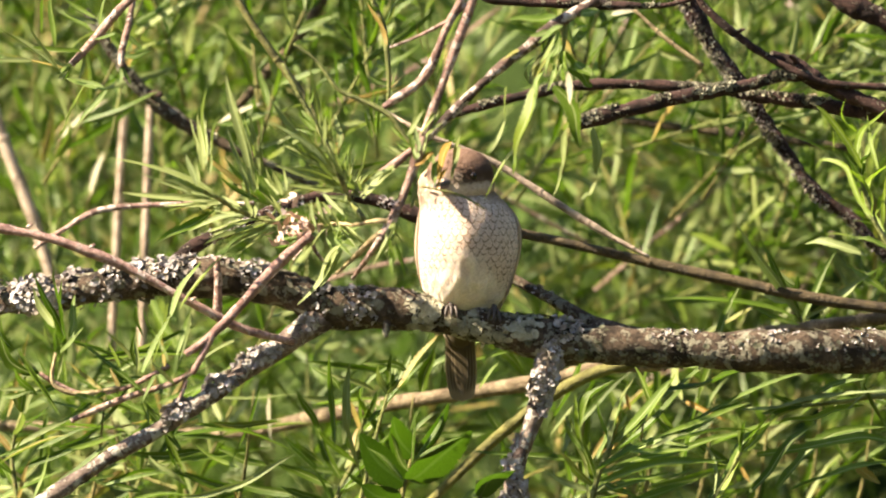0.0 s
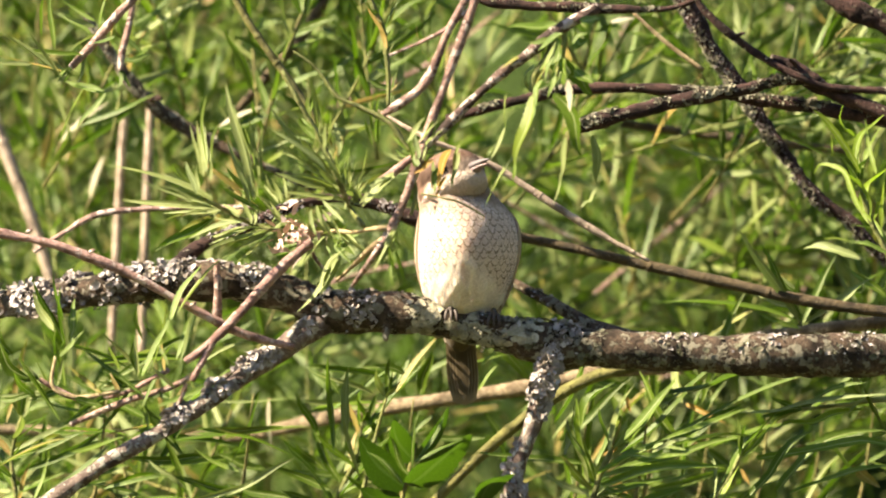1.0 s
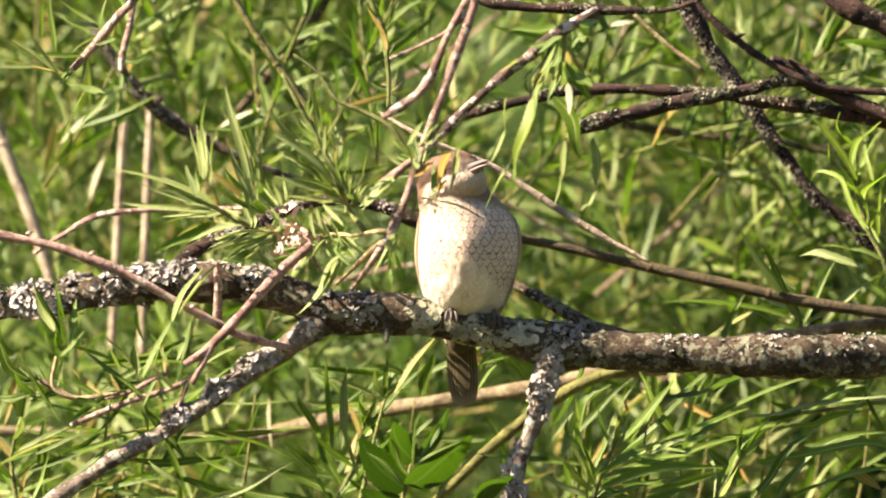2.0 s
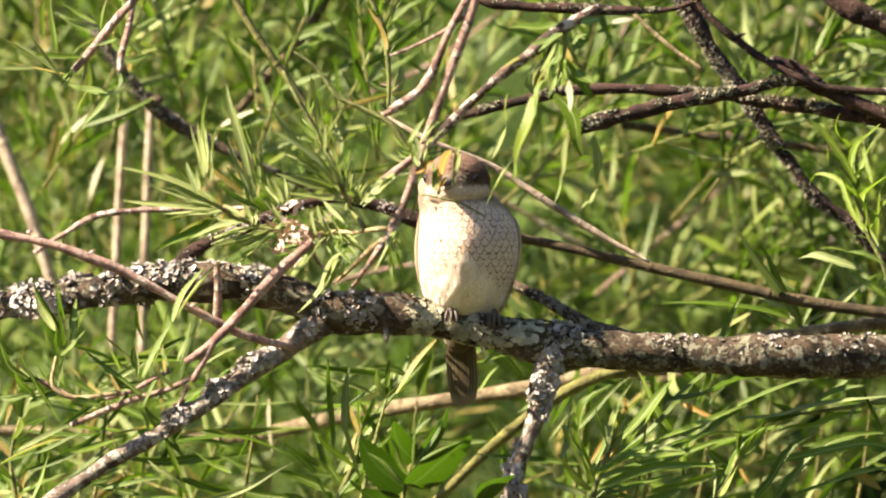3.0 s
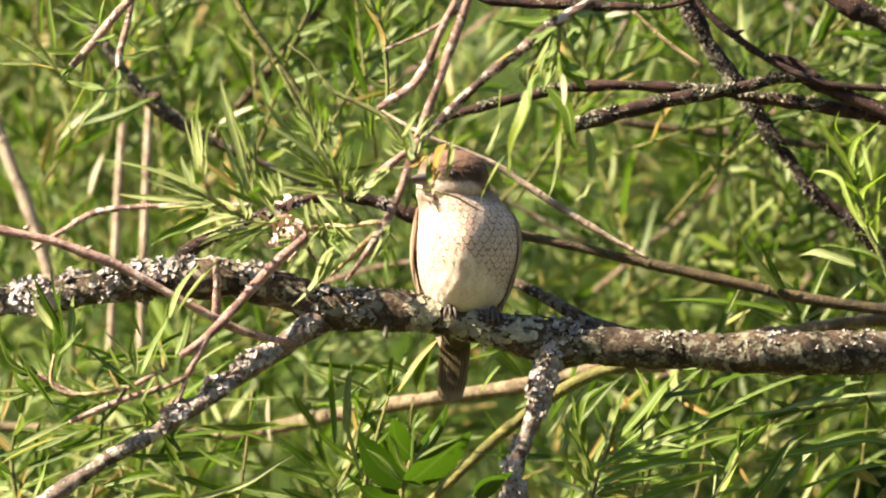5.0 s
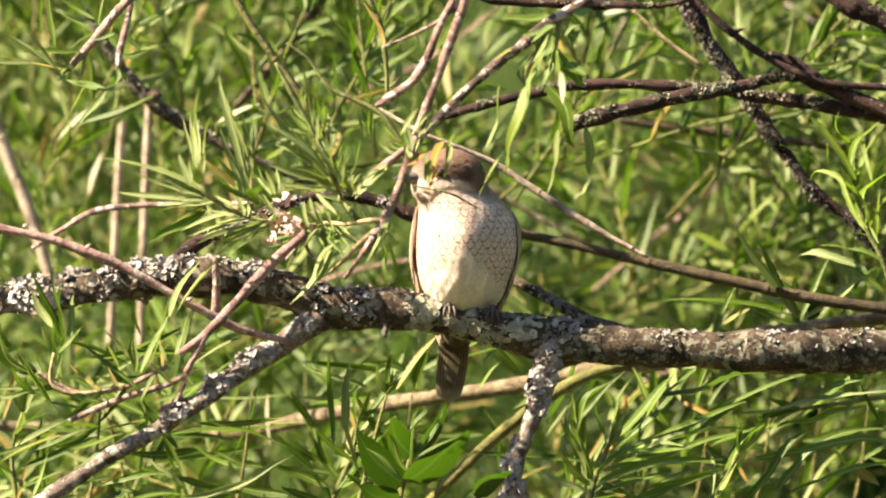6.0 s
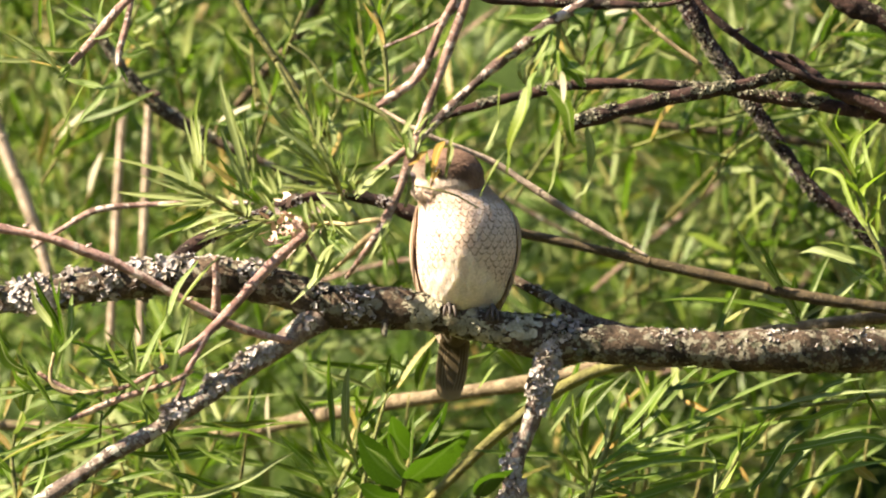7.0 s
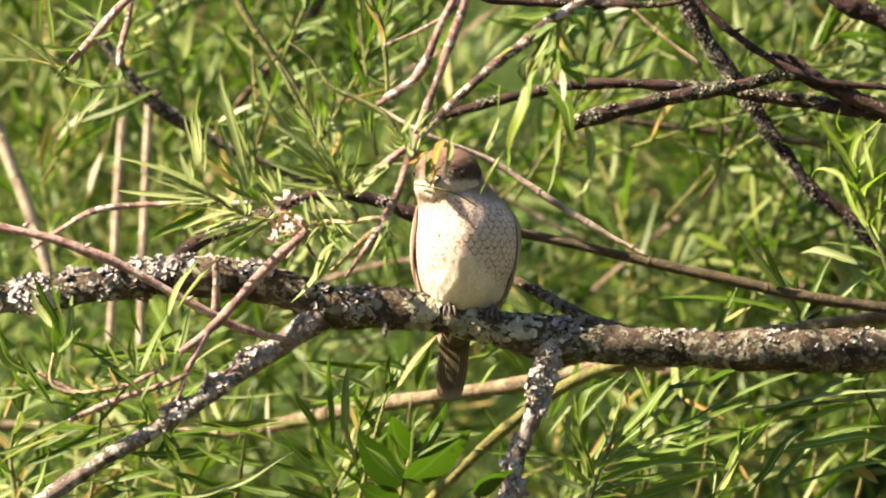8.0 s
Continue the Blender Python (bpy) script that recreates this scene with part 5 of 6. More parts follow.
def bramble():
    """A broad-leaved sprig under the bird's tail, lit from behind."""
    t = thing("broad_leaved_sprig", (-0.0054, -0.045, 1.3245), "broad toothed green leaves with light shining through, below the perch", "plant")
    limb("stem", t, [(-0.0321, -0.045, 1.3130, 0.0019), (-0.0260, -0.045, 1.3398, 0.0015), (-0.0214, -0.045, 1.3570, 0.0015), (-0.0176, -0.045, 1.3723, 0.0008)], OLIVE, 8, 6, 0.1, 82)
    limb("stem", t, [(0.0291, -0.045, 1.3130, 0.0015), (0.0252, -0.045, 1.3283, 0.0015), (0.0233, -0.045, 1.3436, 0.0011)], OLIVE, 8, 6, 0.1, 83)
    big = [leaf_mesh("leaf", LEAF_DEEP, b, 0.9, 0.2, 22, 1.0, 0.2, 0.05, 0.10) for b in (0.15, -0.1, 0.2, 0.0, -0.2, 0.1)]
    away = Vector((0.62, -0.72, -0.30))
    for k, (a, b, w) in enumerate((((-0.0237, -0.055, 1.3438), (0.0198, -0.085, 1.3740), 0.032), ((-0.0207, -0.045, 1.3589), (-0.0359, -0.065, 1.3867), 0.020), ((-0.0187, -0.045, 1.3627), (0.0061, -0.065, 1.3928), 0.014), ((-0.0260, -0.045, 1.3398), (-0.0572, -0.065, 1.3745), 0.024),
                                    ((0.0245, -0.045, 1.3321), (0.0462, -0.065, 1.3547), 0.022), ((-0.0298, -0.045, 1.3283), (-0.0549, -0.065, 1.3394), 0.018))):
        x = (Vector(b) - Vector(a)).normalized()
        n = Vector((-0.62, -0.60, 0.50))
        n = (n - x * n.dot(x)).normalized()
        roll = max(range(-180, 180, 6), key=lambda r: (Matrix.Rotation(radians(r), 3, x) @ n).dot(away))
        leaf(t, a, b, w, roll, k, big)
    for k, (a, b) in enumerate((((-0.0213, -0.085, 1.3539), (-0.0194, -0.085, 1.3893)), ((-0.0198, -0.085, 1.3577), (0.0023, -0.085, 1.3900)), ((-0.0186, -0.085, 1.3603), (0.0145, -0.085, 1.3767)), ((-0.0236, -0.085, 1.3501), (-0.0350, -0.085, 1.3767)), ((-0.0259, -0.085, 1.3444), (-0.0510, -0.085, 1.3672)))):
        leaf(t, a, b, 0.0048, 150 + 12 * k, k, GREEN)
    return t


def sward():
    """Low shoots with long leaves swept to one side, thick along the foot of the view."""
    rnd = random.Random(33)
    made = []
    for x, lean, count, y0, across, rise in ((-0.26, 8, 20, 0.05, 0.09, 0.07), (-0.16, 6, 17, 0.10, 0.09, 0.07), (-0.05, 10, 13, 0.14, 0.08, 0.06), (0.07, 55, 14, 0.16, 0.05, 0.06), (0.11, 62, 10, 0.06, 0.05, 0.05), (-0.21, -12, 18, 0.16, 0.09, 0.08),
                                             (0.12, 40, 6, 0.20, 0.06, 0.05), (0.20, 36, 6, 0.22, 0.07, 0.05), (0.27, 44, 6, 0.20, 0.06, 0.06), (0.16, 55, 6, 0.26, 0.08, 0.07), (0.24, 30, 6, 0.28, 0.08, 0.08)):
        foot = Vector((x, y0, 1.5 - 0.235))
        t = thing("swept_shoot", foot, "low willow shoot with long swept leaves", "shoot", "swept shoots")
        tip = foot + Vector((0.03 if lean > 0 else -0.03, 0.0, 0.11 + rise * 0.4))
        mid = foot.lerp(tip, 0.5) + Vector((0.006, 0.004, 0))
        limb("stem", t, [(*foot, 0.0016), (*mid, 0.0013), (*tip, 0.0006)], OLIVE, 7, 6, 0.12, x * 90)
        for k in range(count):
            p = foot.lerp(tip, rnd.random() ** 0.7) + Vector((rnd.uniform(-across, across), rnd.uniform(-0.02, 0.03), rnd.uniform(-0.02, rise * 0.5)))
            a = radians(lean + rnd.gauss(0, 34))
            s = 1 if rnd.random() < 0.68 else -1
            size = rnd.uniform(0.045, 0.085)
            q = p + Vector((s * math.cos(a), rnd.uniform(-0.25, 0.25), math.sin(a) * s if s > 0 else math.sin(a) * 0.4)) * size
            leaf(t, p, q, rnd.uniform(0.0036, 0.0056) * (1.4 if x > 0 else 1.1), rnd.uniform(-45, 45), rnd.randrange(6), PALE if rnd.random() < 0.12 else YOUNG_LIT if rnd.random() < 0.45 else GREEN)
        made.append(t)
    return made


def thicket_shoots():
    """Willow shoots standing in depth behind the perch: a few kinds, each copied at many places."""
    rnd = random.Random(17)
    protos = []
    for k in range(7):
        size = 0.22 + 0.03 * k
        bow = rnd.uniform(-0.05, 0.05)
        pts = [(0, 0, 0, 0.0013), (bow * 0.4, 0.01, size * 0.35, 0.0011), (bow, 0, size * 0.7, 0.0009), (bow * 1.8, -0.01, size, 0.0006)]
        t = thing("willow_shoot", (0, 0, 0), "willow shoot with narrow green leaves in the thicket", "shoot", "willow shoots")
        limb("stem", t, pts, GREENBARK if k % 2 else OLIVE, 6, 4, 0.1, k)
        sprig(t, spline(pts, 6), 23 + 2 * k, 0.075, 0.0056, rnd, 0.08, 42, facing=1.0)
        protos.append(t)
    places = []
    for near, far, count in ((0.34, 0.55, 34), (0.50, 1.05, 96)):
        for i in range(count):
            y = near + (far - near) * rnd.random()
            k = (8 + y) / 8
            x = (-0.36 + 0.72 * ((i * 0.618) % 1.0)) * k
            z = 1.5 + (rnd.uniform(-0.36, 0.12)) * k
            if -0.36 < x < -0.12 and y < 0.55:
                y += 0.25
            places.append((x, y, z))
    for i in range(34):
        y = rnd.uniform(0.45, 1.0)
        places.append(((-0.36 + 0.72 * ((i * 0.618 + 0.3) % 1.0)) * (8 + y) / 8, y, 1.5 + rnd.uniform(-0.2, 0.05)))
    for i in range(12):
        places.append((rnd.uniform(-0.30, 0.30), rnd.uniform(0.22, 0.34), rnd.uniform(1.50, 1.62)))
    for i in range(7):
        places.append((-0.30 + 0.02 * i, rnd.uniform(0.22, 0.34), rnd.uniform(1.26, 1.34)))
    for i in range(9):
        places.append((rnd.uniform(0.10, 0.32), rnd.uniform(0.32, 0.46), rnd.uniform(1.38, 1.46)))
    for i in range(12):
        places.append((rnd.uniform(-0.36, -0.16), rnd.uniform(0.45, 0.85), rnd.uniform(1.48, 1.62)))
    out = []
    for i, (x, y, z) in enumerate(places):
        while True:
            m = pose(0, 0, 0, 0, 0, 0) @ Euler((radians(rnd.gauss(-6, 20)), radians(rnd.gauss(14, 38)), 0)).to_matrix().to_4x4() @ pose(0, 0, 0, 0, 0, rnd.uniform(0, 360))
            if y + (m @ Vector((0, 0, 0.3))).y > 0.15:
                break
        m = Matrix.Translation((x, y, z)) @ m
        if i < len(protos):
            protos[i].matrix_basis = m
            out.append(protos[i])
        else:
            out.append(copy_thing(protos[i % len(protos)], m))
    return out


def pale_leaves():
    """Pale leaves caught among the shoots, each by itself; some stand in for leaf glints."""
    for a, b, w in (((0.1389, 0.400, 1.5698), (0.1578, 0.410, 1.5563), 0.007), ((-0.2698, 0.300, 1.5778), (-0.2379, 0.330, 1.6085), 0.006), ((-0.1210, 0.200, 1.3979), (-0.1202, 0.200, 1.3604), 0.0045), ((-0.2520, 0.400, 1.5388), (-0.2431, 0.400, 1.5699), 0.006),
                    ((0.2255, 1.000, 1.5415), (0.2400, 1.000, 1.5535), 0.006), ((0.2082, 1.000, 1.5272), (0.2215, 1.000, 1.5329), 0.006), ((0.2946, 0.500, 1.6361), (0.2991, 0.500, 1.6222), 0.008), ((-0.1569, 0.240, 1.5883), (-0.1276, 0.240, 1.6034), 0.005)):
        t = thing("dry_leaf", a, "pale willow leaf among the shoots, whitened in place of glints", "leaf", "dry leaves")
        leaf(t, a, b, w, 0, 1, PALE_GLINT)
        limb("stalk", t, [(*a, 0.0008), (a[0] * 1.01, a[1] + 0.01, a[2] - 0.006, 0.0007), (a[0] * 1.02, a[1] + 0.03, a[2] - 0.012, 0.0006)], STRAW, 6, 3, 0.1, 1)


pale_leaves()
HANGING = hanging_twig()
PALE_TWIG, RED_TWIG = pale_twig()
NEAR = near_twigs() + sward()
GUSTY = next(ob for ob in NEAR if ob.name == "bright_leafy_shoot")
bramble()
SHOOTS = thicket_shoots()


def understory():
    """Bare lower stems of the shoots, from the ground up to where their leaves begin."""
    rnd = random.Random(91)
    verts, faces, around = [], [], 6
    for ob in SHOOTS + NEAR:
        p = ob.matrix_basis.translation
        if p.z > 1.34 or abs(p.x) > 0.6:
            continue
        foot = Vector((p.x + rnd.uniform(-0.12, 0.12), p.y + rnd.uniform(0.0, 0.25), -0.08))
        mid = foot.lerp(p, 0.55) + Vector((rnd.uniform(-0.03, 0.03), rnd.uniform(0, 0.05), 0))
        ring, _ = rings_of(spline([(*foot, 0.005), (*mid, 0.0035), (*p, 0.0014)], 7), around, 0.12, rnd.random() * 50)
        k = len(verts)
        verts += ring
        faces += [(k + i * around + j, k + i * around + (j + 1) % around, k + (i + 1) * around + (j + 1) % around, k + (i + 1) * around + j)
                  for i in range(len(ring) // around - 1) for j in range(around)]
    tagged(new("lower_stems", mesh_of("lower_stems", verts, faces, OLIVE)), "bare lower stems of the willow thicket", "stems", kind="stuff")


understory()


# ---------- the bird ----------
def feather_coat(name, dark, light, edge, rough=0.75, quills=0.0):
    """Plumage: soft fine streaks along the feathers, and an edge of another colour on each one by its UV."""
    m, n, l, b = material(name, rough, 0.15)
    uv = n.new("ShaderNodeTexCoord").outputs["UV"]
    sep = n.new("ShaderNodeSeparateXYZ")
    l.new(uv, sep.inputs[0])
    barbs = noise_tex(n, l, 30, 4, 0.6, uv, stretch=(1, 6, 1))
    soft = noise_tex(n, l, 900, 3, 0.6)
    c = ramp(n, l, op(n, l, "ADD", op(n, l, "MULTIPLY", barbs, 0.6), op(n, l, "MULTIPLY", soft, 0.4)), (0.35, dark), (0.65, light))
    if quills:
        line = step(n, l, op(n, l, "SINE", op(n, l, "ADD", op(n, l, "MULTIPLY", sep.outputs[1], 34.0), op(n, l, "MULTIPLY", barbs, 3.0))), 0.2, 0.9)
        c = mix(n, l, op(n, l, "MULTIPLY", line, quills), c, tuple(0.45 * v for v in dark))
    if edge:
        side = op(n, l, "ABSOLUTE", op(n, l, "SUBTRACT", sep.outputs[1], 0.5))
        rim = op(n, l, "MAXIMUM", step(n, l, sep.outputs[0], 0.82, 0.92), op(n, l, "MULTIPLY", step(n, l, side, 0.36, 0.46), step(n, l, sep.outputs[0], 0.3, 0.5)))
        c = mix(n, l, rim, c, edge)
    l.new(c, b.inputs["Base Color"])
    relief(n, l, b, op(n, l, "ADD", barbs, soft), 0.35, 0.0006)
    b.inputs["Sheen Weight"].default_value = 0.15
    thin = n.new("ShaderNodeBsdfTranslucent")
    l.new(c, thin.inputs[0])
    both = n.new("ShaderNodeMixShader")
    both.inputs[0].default_value = 0.5
    l.new(b.outputs[0], both.inputs[1]), l.new(thin.outputs[0], both.inputs[2])
    l.new(both.outputs[0], n["Material Output"].inputs[0])
    return m


RUFOUS = feather_coat("rufous_wing_feather", (0.31, 0.215, 0.155), (0.54, 0.40, 0.305), (0.66, 0.54, 0.43), quills=0.3)
TAILF = feather_coat("brown_tail_feather", (0.105, 0.080, 0.045), (0.18, 0.142, 0.086), (0.27, 0.21, 0.13))


def head_coat():
    """Grey-brown crown, dark mask behind the eye, pale cheek and throat."""
    m, n, l, b = material("head_plumage", 0.75, 0.15)
    co = n.new("ShaderNodeTexCoord").outputs["Object"]
    sep = n.new("ShaderNodeSeparateXYZ")
    l.new(co, sep.inputs[0])
    soft = noise_tex(n, l, 500, 4, 0.6, co)
    z = op(n, l, "ADD", sep.outputs[2], op(n, l, "MULTIPLY", op(n, l, "SUBTRACT", soft, 0.5), 0.008))
    y = sep.outputs[1]
    throat = ramp(n, l, soft, (0.35, (0.38, 0.295, 0.245)), (0.65, (0.54, 0.435, 0.37)))
    streak = noise_tex(n, l, 150, 5, 0.65, co, stretch=(1, 0.35, 1))
    crown = ramp(n, l, op(n, l, "ADD", op(n, l, "MULTIPLY", soft, 0.5), op(n, l, "MULTIPLY", streak, 0.5)), (0.36, (0.098, 0.058, 0.041)), (0.64, (0.215, 0.132, 0.096)))
    drop = op(n, l, "MULTIPLY", op(n, l, "MAXIMUM", op(n, l, "ADD", y, 0.006), 0.0), 0.6)
    c = mix(n, l, step(n, l, op(n, l, "ADD", z, drop), -0.0030, 0.0015), throat, crown)
    mask = op(n, l, "MULTIPLY", op(n, l, "MULTIPLY", step(n, l, z, -0.0045, -0.0020), step(n, l, z, 0.0080, 0.0055)), step(n, l, y, 0.012, 0.004))
    c = mix(n, l, op(n, l, "MULTIPLY", mask, 0.85), c, (0.055, 0.032, 0.023))
    front = op(n, l, "MULTIPLY", step(n, l, y, -0.0195, -0.0225), step(n, l, z, 0.008, 0.003))
    c = mix(n, l, op(n, l, "MULTIPLY", front, 0.25), c, (0.55, 0.45, 0.36))
    l.new(c, b.inputs["Base Color"])
    relief(n, l, b, op(n, l, "ADD", soft, streak), 0.6, 0.0012)
    return m


def plain(name, colour, rough, spec=0.5):
    m, n, l, b = material(name, rough, spec)
    f = noise_tex(n, l, 300, 3)
    l.new(ramp(n, l, f, (0.3, tuple(0.8 * v for v in colour)), (0.7, tuple(1.15 * v for v in colour))), b.inputs["Base Color"])
    return m


HEAD, HORN, HORN_PALE, EYE_M, SCALE = head_coat(), plain("beak_horn", (0.085, 0.066, 0.07), 0.55), plain("pale_beak_horn", (0.22, 0.15, 0.15), 0.55), plain("dark_eye", (0.012, 0.009, 0.008), 0.18, 0.4), plain("leg_scale", (0.055, 0.040, 0.036), 0.6)

# body outline: height, half width, half depth, forward and sideways shift, in millimetres
BODY = ((-7, 10, 10, 14, 0), (-3, 17, 18, 12, 0), (2, 22.5, 23, 9, -1), (8, 26.3, 26.5, 6, -1), (17, 29.8, 30, 3, -0.8), (27, 32.4, 32.3, 1, 0), (37, 34.0, 33.8, 0, 0.6), (48, 34.2, 33.8, 0, 1.0),
        (57, 33.2, 32.5, 1, 1.0), (66, 31, 30, 2, -0.5), (73, 28.6, 27.8, 2.3, -3.8), (79, 26.2, 25.6, 2.6, -7.4), (85, 24, 23.6, 3, -9.6), (91, 20.5, 20.5, 4, -10.3), (96, 15, 15, 6, -10.3))
OUTLINE = spline(BODY, 10)


def body_at(h, a):
    """A place on the bird's body at height h (millimetres) and angle a (radians, 0 in front), and the way out."""
    w, d, s, o = (np.interp(h, OUTLINE[:, 0], OUTLINE[:, i]) for i in (1, 2, 3, 4))
    x, y = math.sin(a), math.cos(a)
    if y > 0:
        # a rounded keel runs down the front
        keel = 1.123 - (x * x + 0.04) ** 0.65 - 0.097 * x * x
        o -= 3.0 * y * y
        y = 0.52 * y + 0.48 * keel
    p = Vector((x * w + o, -y * d + s, h)) / 1000
    return p, Vector((math.sin(a) / w, -math.cos(a) / d, 0)).normalized()


ROW, COLUMNS = 4.4, 38      # height of a row of breast feathers in millimetres, feathers round the body


def scallop(a, h):
    """Row of breast feathers at angle a and height h, place across the feather (-0.5 to 0.5) and height over its rounded lower edge."""
    row = math.floor(h / ROW)
    u = (a / (2 * math.pi) + 0.5) * COLUMNS + 0.5 * (row % 2)
    g = u - math.floor(u) - 0.5
    return row, g, h / ROW - row - 3.0 * g * g


def breast_coat():
    """Cream down; over the breast and flanks buff feathers with dark rounded edges, in rows set off by half."""
    m, n, l, b = material("breast_plumage", 0.8, 0.12)
    uv = n.new("ShaderNodeTexCoord").outputs["UV"]
    warp = n.new("ShaderNodeTexNoise")
    warp.inputs["Scale"].default_value, warp.inputs["Detail"].default_value = 40, 2
    l.new(uv, warp.inputs["Vector"])
    shift = n.new("ShaderNodeVectorMath")
    shift.operation = "MULTIPLY_ADD"
    l.new(warp.outputs["Color"], shift.inputs[0])
    shift.inputs[1].default_value, shift.inputs[2].default_value = (0.022, 0.044, 0), (-0.011, -0.022, 0)
    place = n.new("ShaderNodeVectorMath")
    l.new(uv, place.inputs[0]), l.new(shift.outputs[0], place.inputs[1])
    sep = n.new("ShaderNodeSeparateXYZ")
    l.new(place.outputs[0], sep.inputs[0])
    v = op(n, l, "MULTIPLY", sep.outputs[1], 100 / ROW)
    row = op(n, l, "FLOOR", v)
    u = op(n, l, "ADD", op(n, l, "MULTIPLY", sep.outputs[0], COLUMNS), op(n, l, "MULTIPLY", op(n, l, "MODULO", op(n, l, "ADD", row, 20.0), 2.0), 0.5))
    g = op(n, l, "SUBTRACT", op(n, l, "FRACT", u), 0.5)
    low = op(n, l, "SUBTRACT", op(n, l, "FRACT", v), op(n, l, "MULTIPLY", op(n, l, "MULTIPLY", g, g), 3.0))
    edge = step(n, l, op(n, l, "ABSOLUTE", op(n, l, "SUBTRACT", low, 0.06)), 0.20, 0.06)
    # where the scallops run: high on the breast, lower down the flanks
    away = op(n, l, "ABSOLUTE", op(n, l, "SUBTRACT", sep.outputs[0], 0.5))
    limit = op(n, l, "SUBTRACT", 0.36, op(n, l, "MULTIPLY", op(n, l, "MINIMUM", op(n, l, "MULTIPLY", away, 5.7), 1.0), 0.25))
    soft = noise_tex(n, l, 700, 4, 0.6)
    patchy = noise_tex(n, l, 120, 3, 0.6)
    over = op(n, l, "ADD", op(n, l, "SUBTRACT", sep.outputs[1], limit), op(n, l, "MULTIPLY", op(n, l, "SUBTRACT", patchy, 0.5), 0.15))
    zone = step(n, l, over, -0.03, 0.08)
    down = ramp(n, l, soft, (0.35, (0.60, 0.515, 0.445)), (0.65, (0.80, 0.70, 0.625)))
    buff = ramp(n, l, soft, (0.35, (0.52, 0.405, 0.342)), (0.65, (0.72, 0.575, 0.495)))
    c = mix(n, l, zone, down, buff)
    c = mix(n, l, op(n, l, "MULTIPLY", op(n, l, "MULTIPLY", edge, zone), step(n, l, patchy, 0.2, 0.5)), c, (0.225, 0.16, 0.12))
    chin = step(n, l, op(n, l, "ADD", sep.outputs[1], op(n, l, "MULTIPLY", op(n, l, "SUBTRACT", patchy, 0.5), 0.12)), 0.71, 0.82)
    c = mix(n, l, chin, c, ramp(n, l, soft, (0.35, (0.38, 0.295, 0.245)), (0.65, (0.54, 0.435, 0.37))))
    mantle = ramp(n, l, soft, (0.35, (0.20, 0.135, 0.095)), (0.65, (0.33, 0.235, 0.17)))
    back = op(n, l, "ADD", op(n, l, "ADD", sep.outputs[1], away), op(n, l, "MULTIPLY", op(n, l, "SUBTRACT", patchy, 0.5), 0.12))
    c = mix(n, l, step(n, l, back, 0.80, 0.93), c, mantle)
    l.new(c, b.inputs["Base Color"])
    fluff = noise_tex(n, l, 260, 5, 0.7, stretch=(1, 1, 0.3))
    relief(n, l, b, op(n, l, "ADD", fluff, soft), 0.4, 0.0010)
    b.inputs["Sheen Weight"].default_value = 0.2
    # light spreads a few millimetres through the down
    b.inputs["Subsurface Weight"].default_value = 0.7
    b.inputs["Subsurface Radius"].default_value = (1.0, 0.85, 0.65)
    b.inputs["Subsurface Scale"].default_value = 0.009
    return m


def long_feather(name, mat, size, w, curve=0.0):
    """A flight feather hanging along -z, with a shaft ridge."""
    verts, faces, uvs = [], [], []
    for i in range(9):
        t = i / 8
        h = w * (0.5 if i < 6 else (0.5, 0.44, 0.3, 0.1)[i - 5]) * (0.75 + 0.25 * min(1, t * 4))
        for s in (-1, 0, 1):
            verts.append((s * h, curve * t * t * size + (0.0 if s else -0.0007), -size * t))
            uvs.append((t, 0.5 + 0.5 * s))
        if i:
            a = 3 * i
            faces += [(a - 3, a - 2, a + 1, a), (a - 2, a - 1, a + 2, a + 1)]
    return mesh_of(name, verts, faces, mat, uvs)


BREAST = breast_coat()


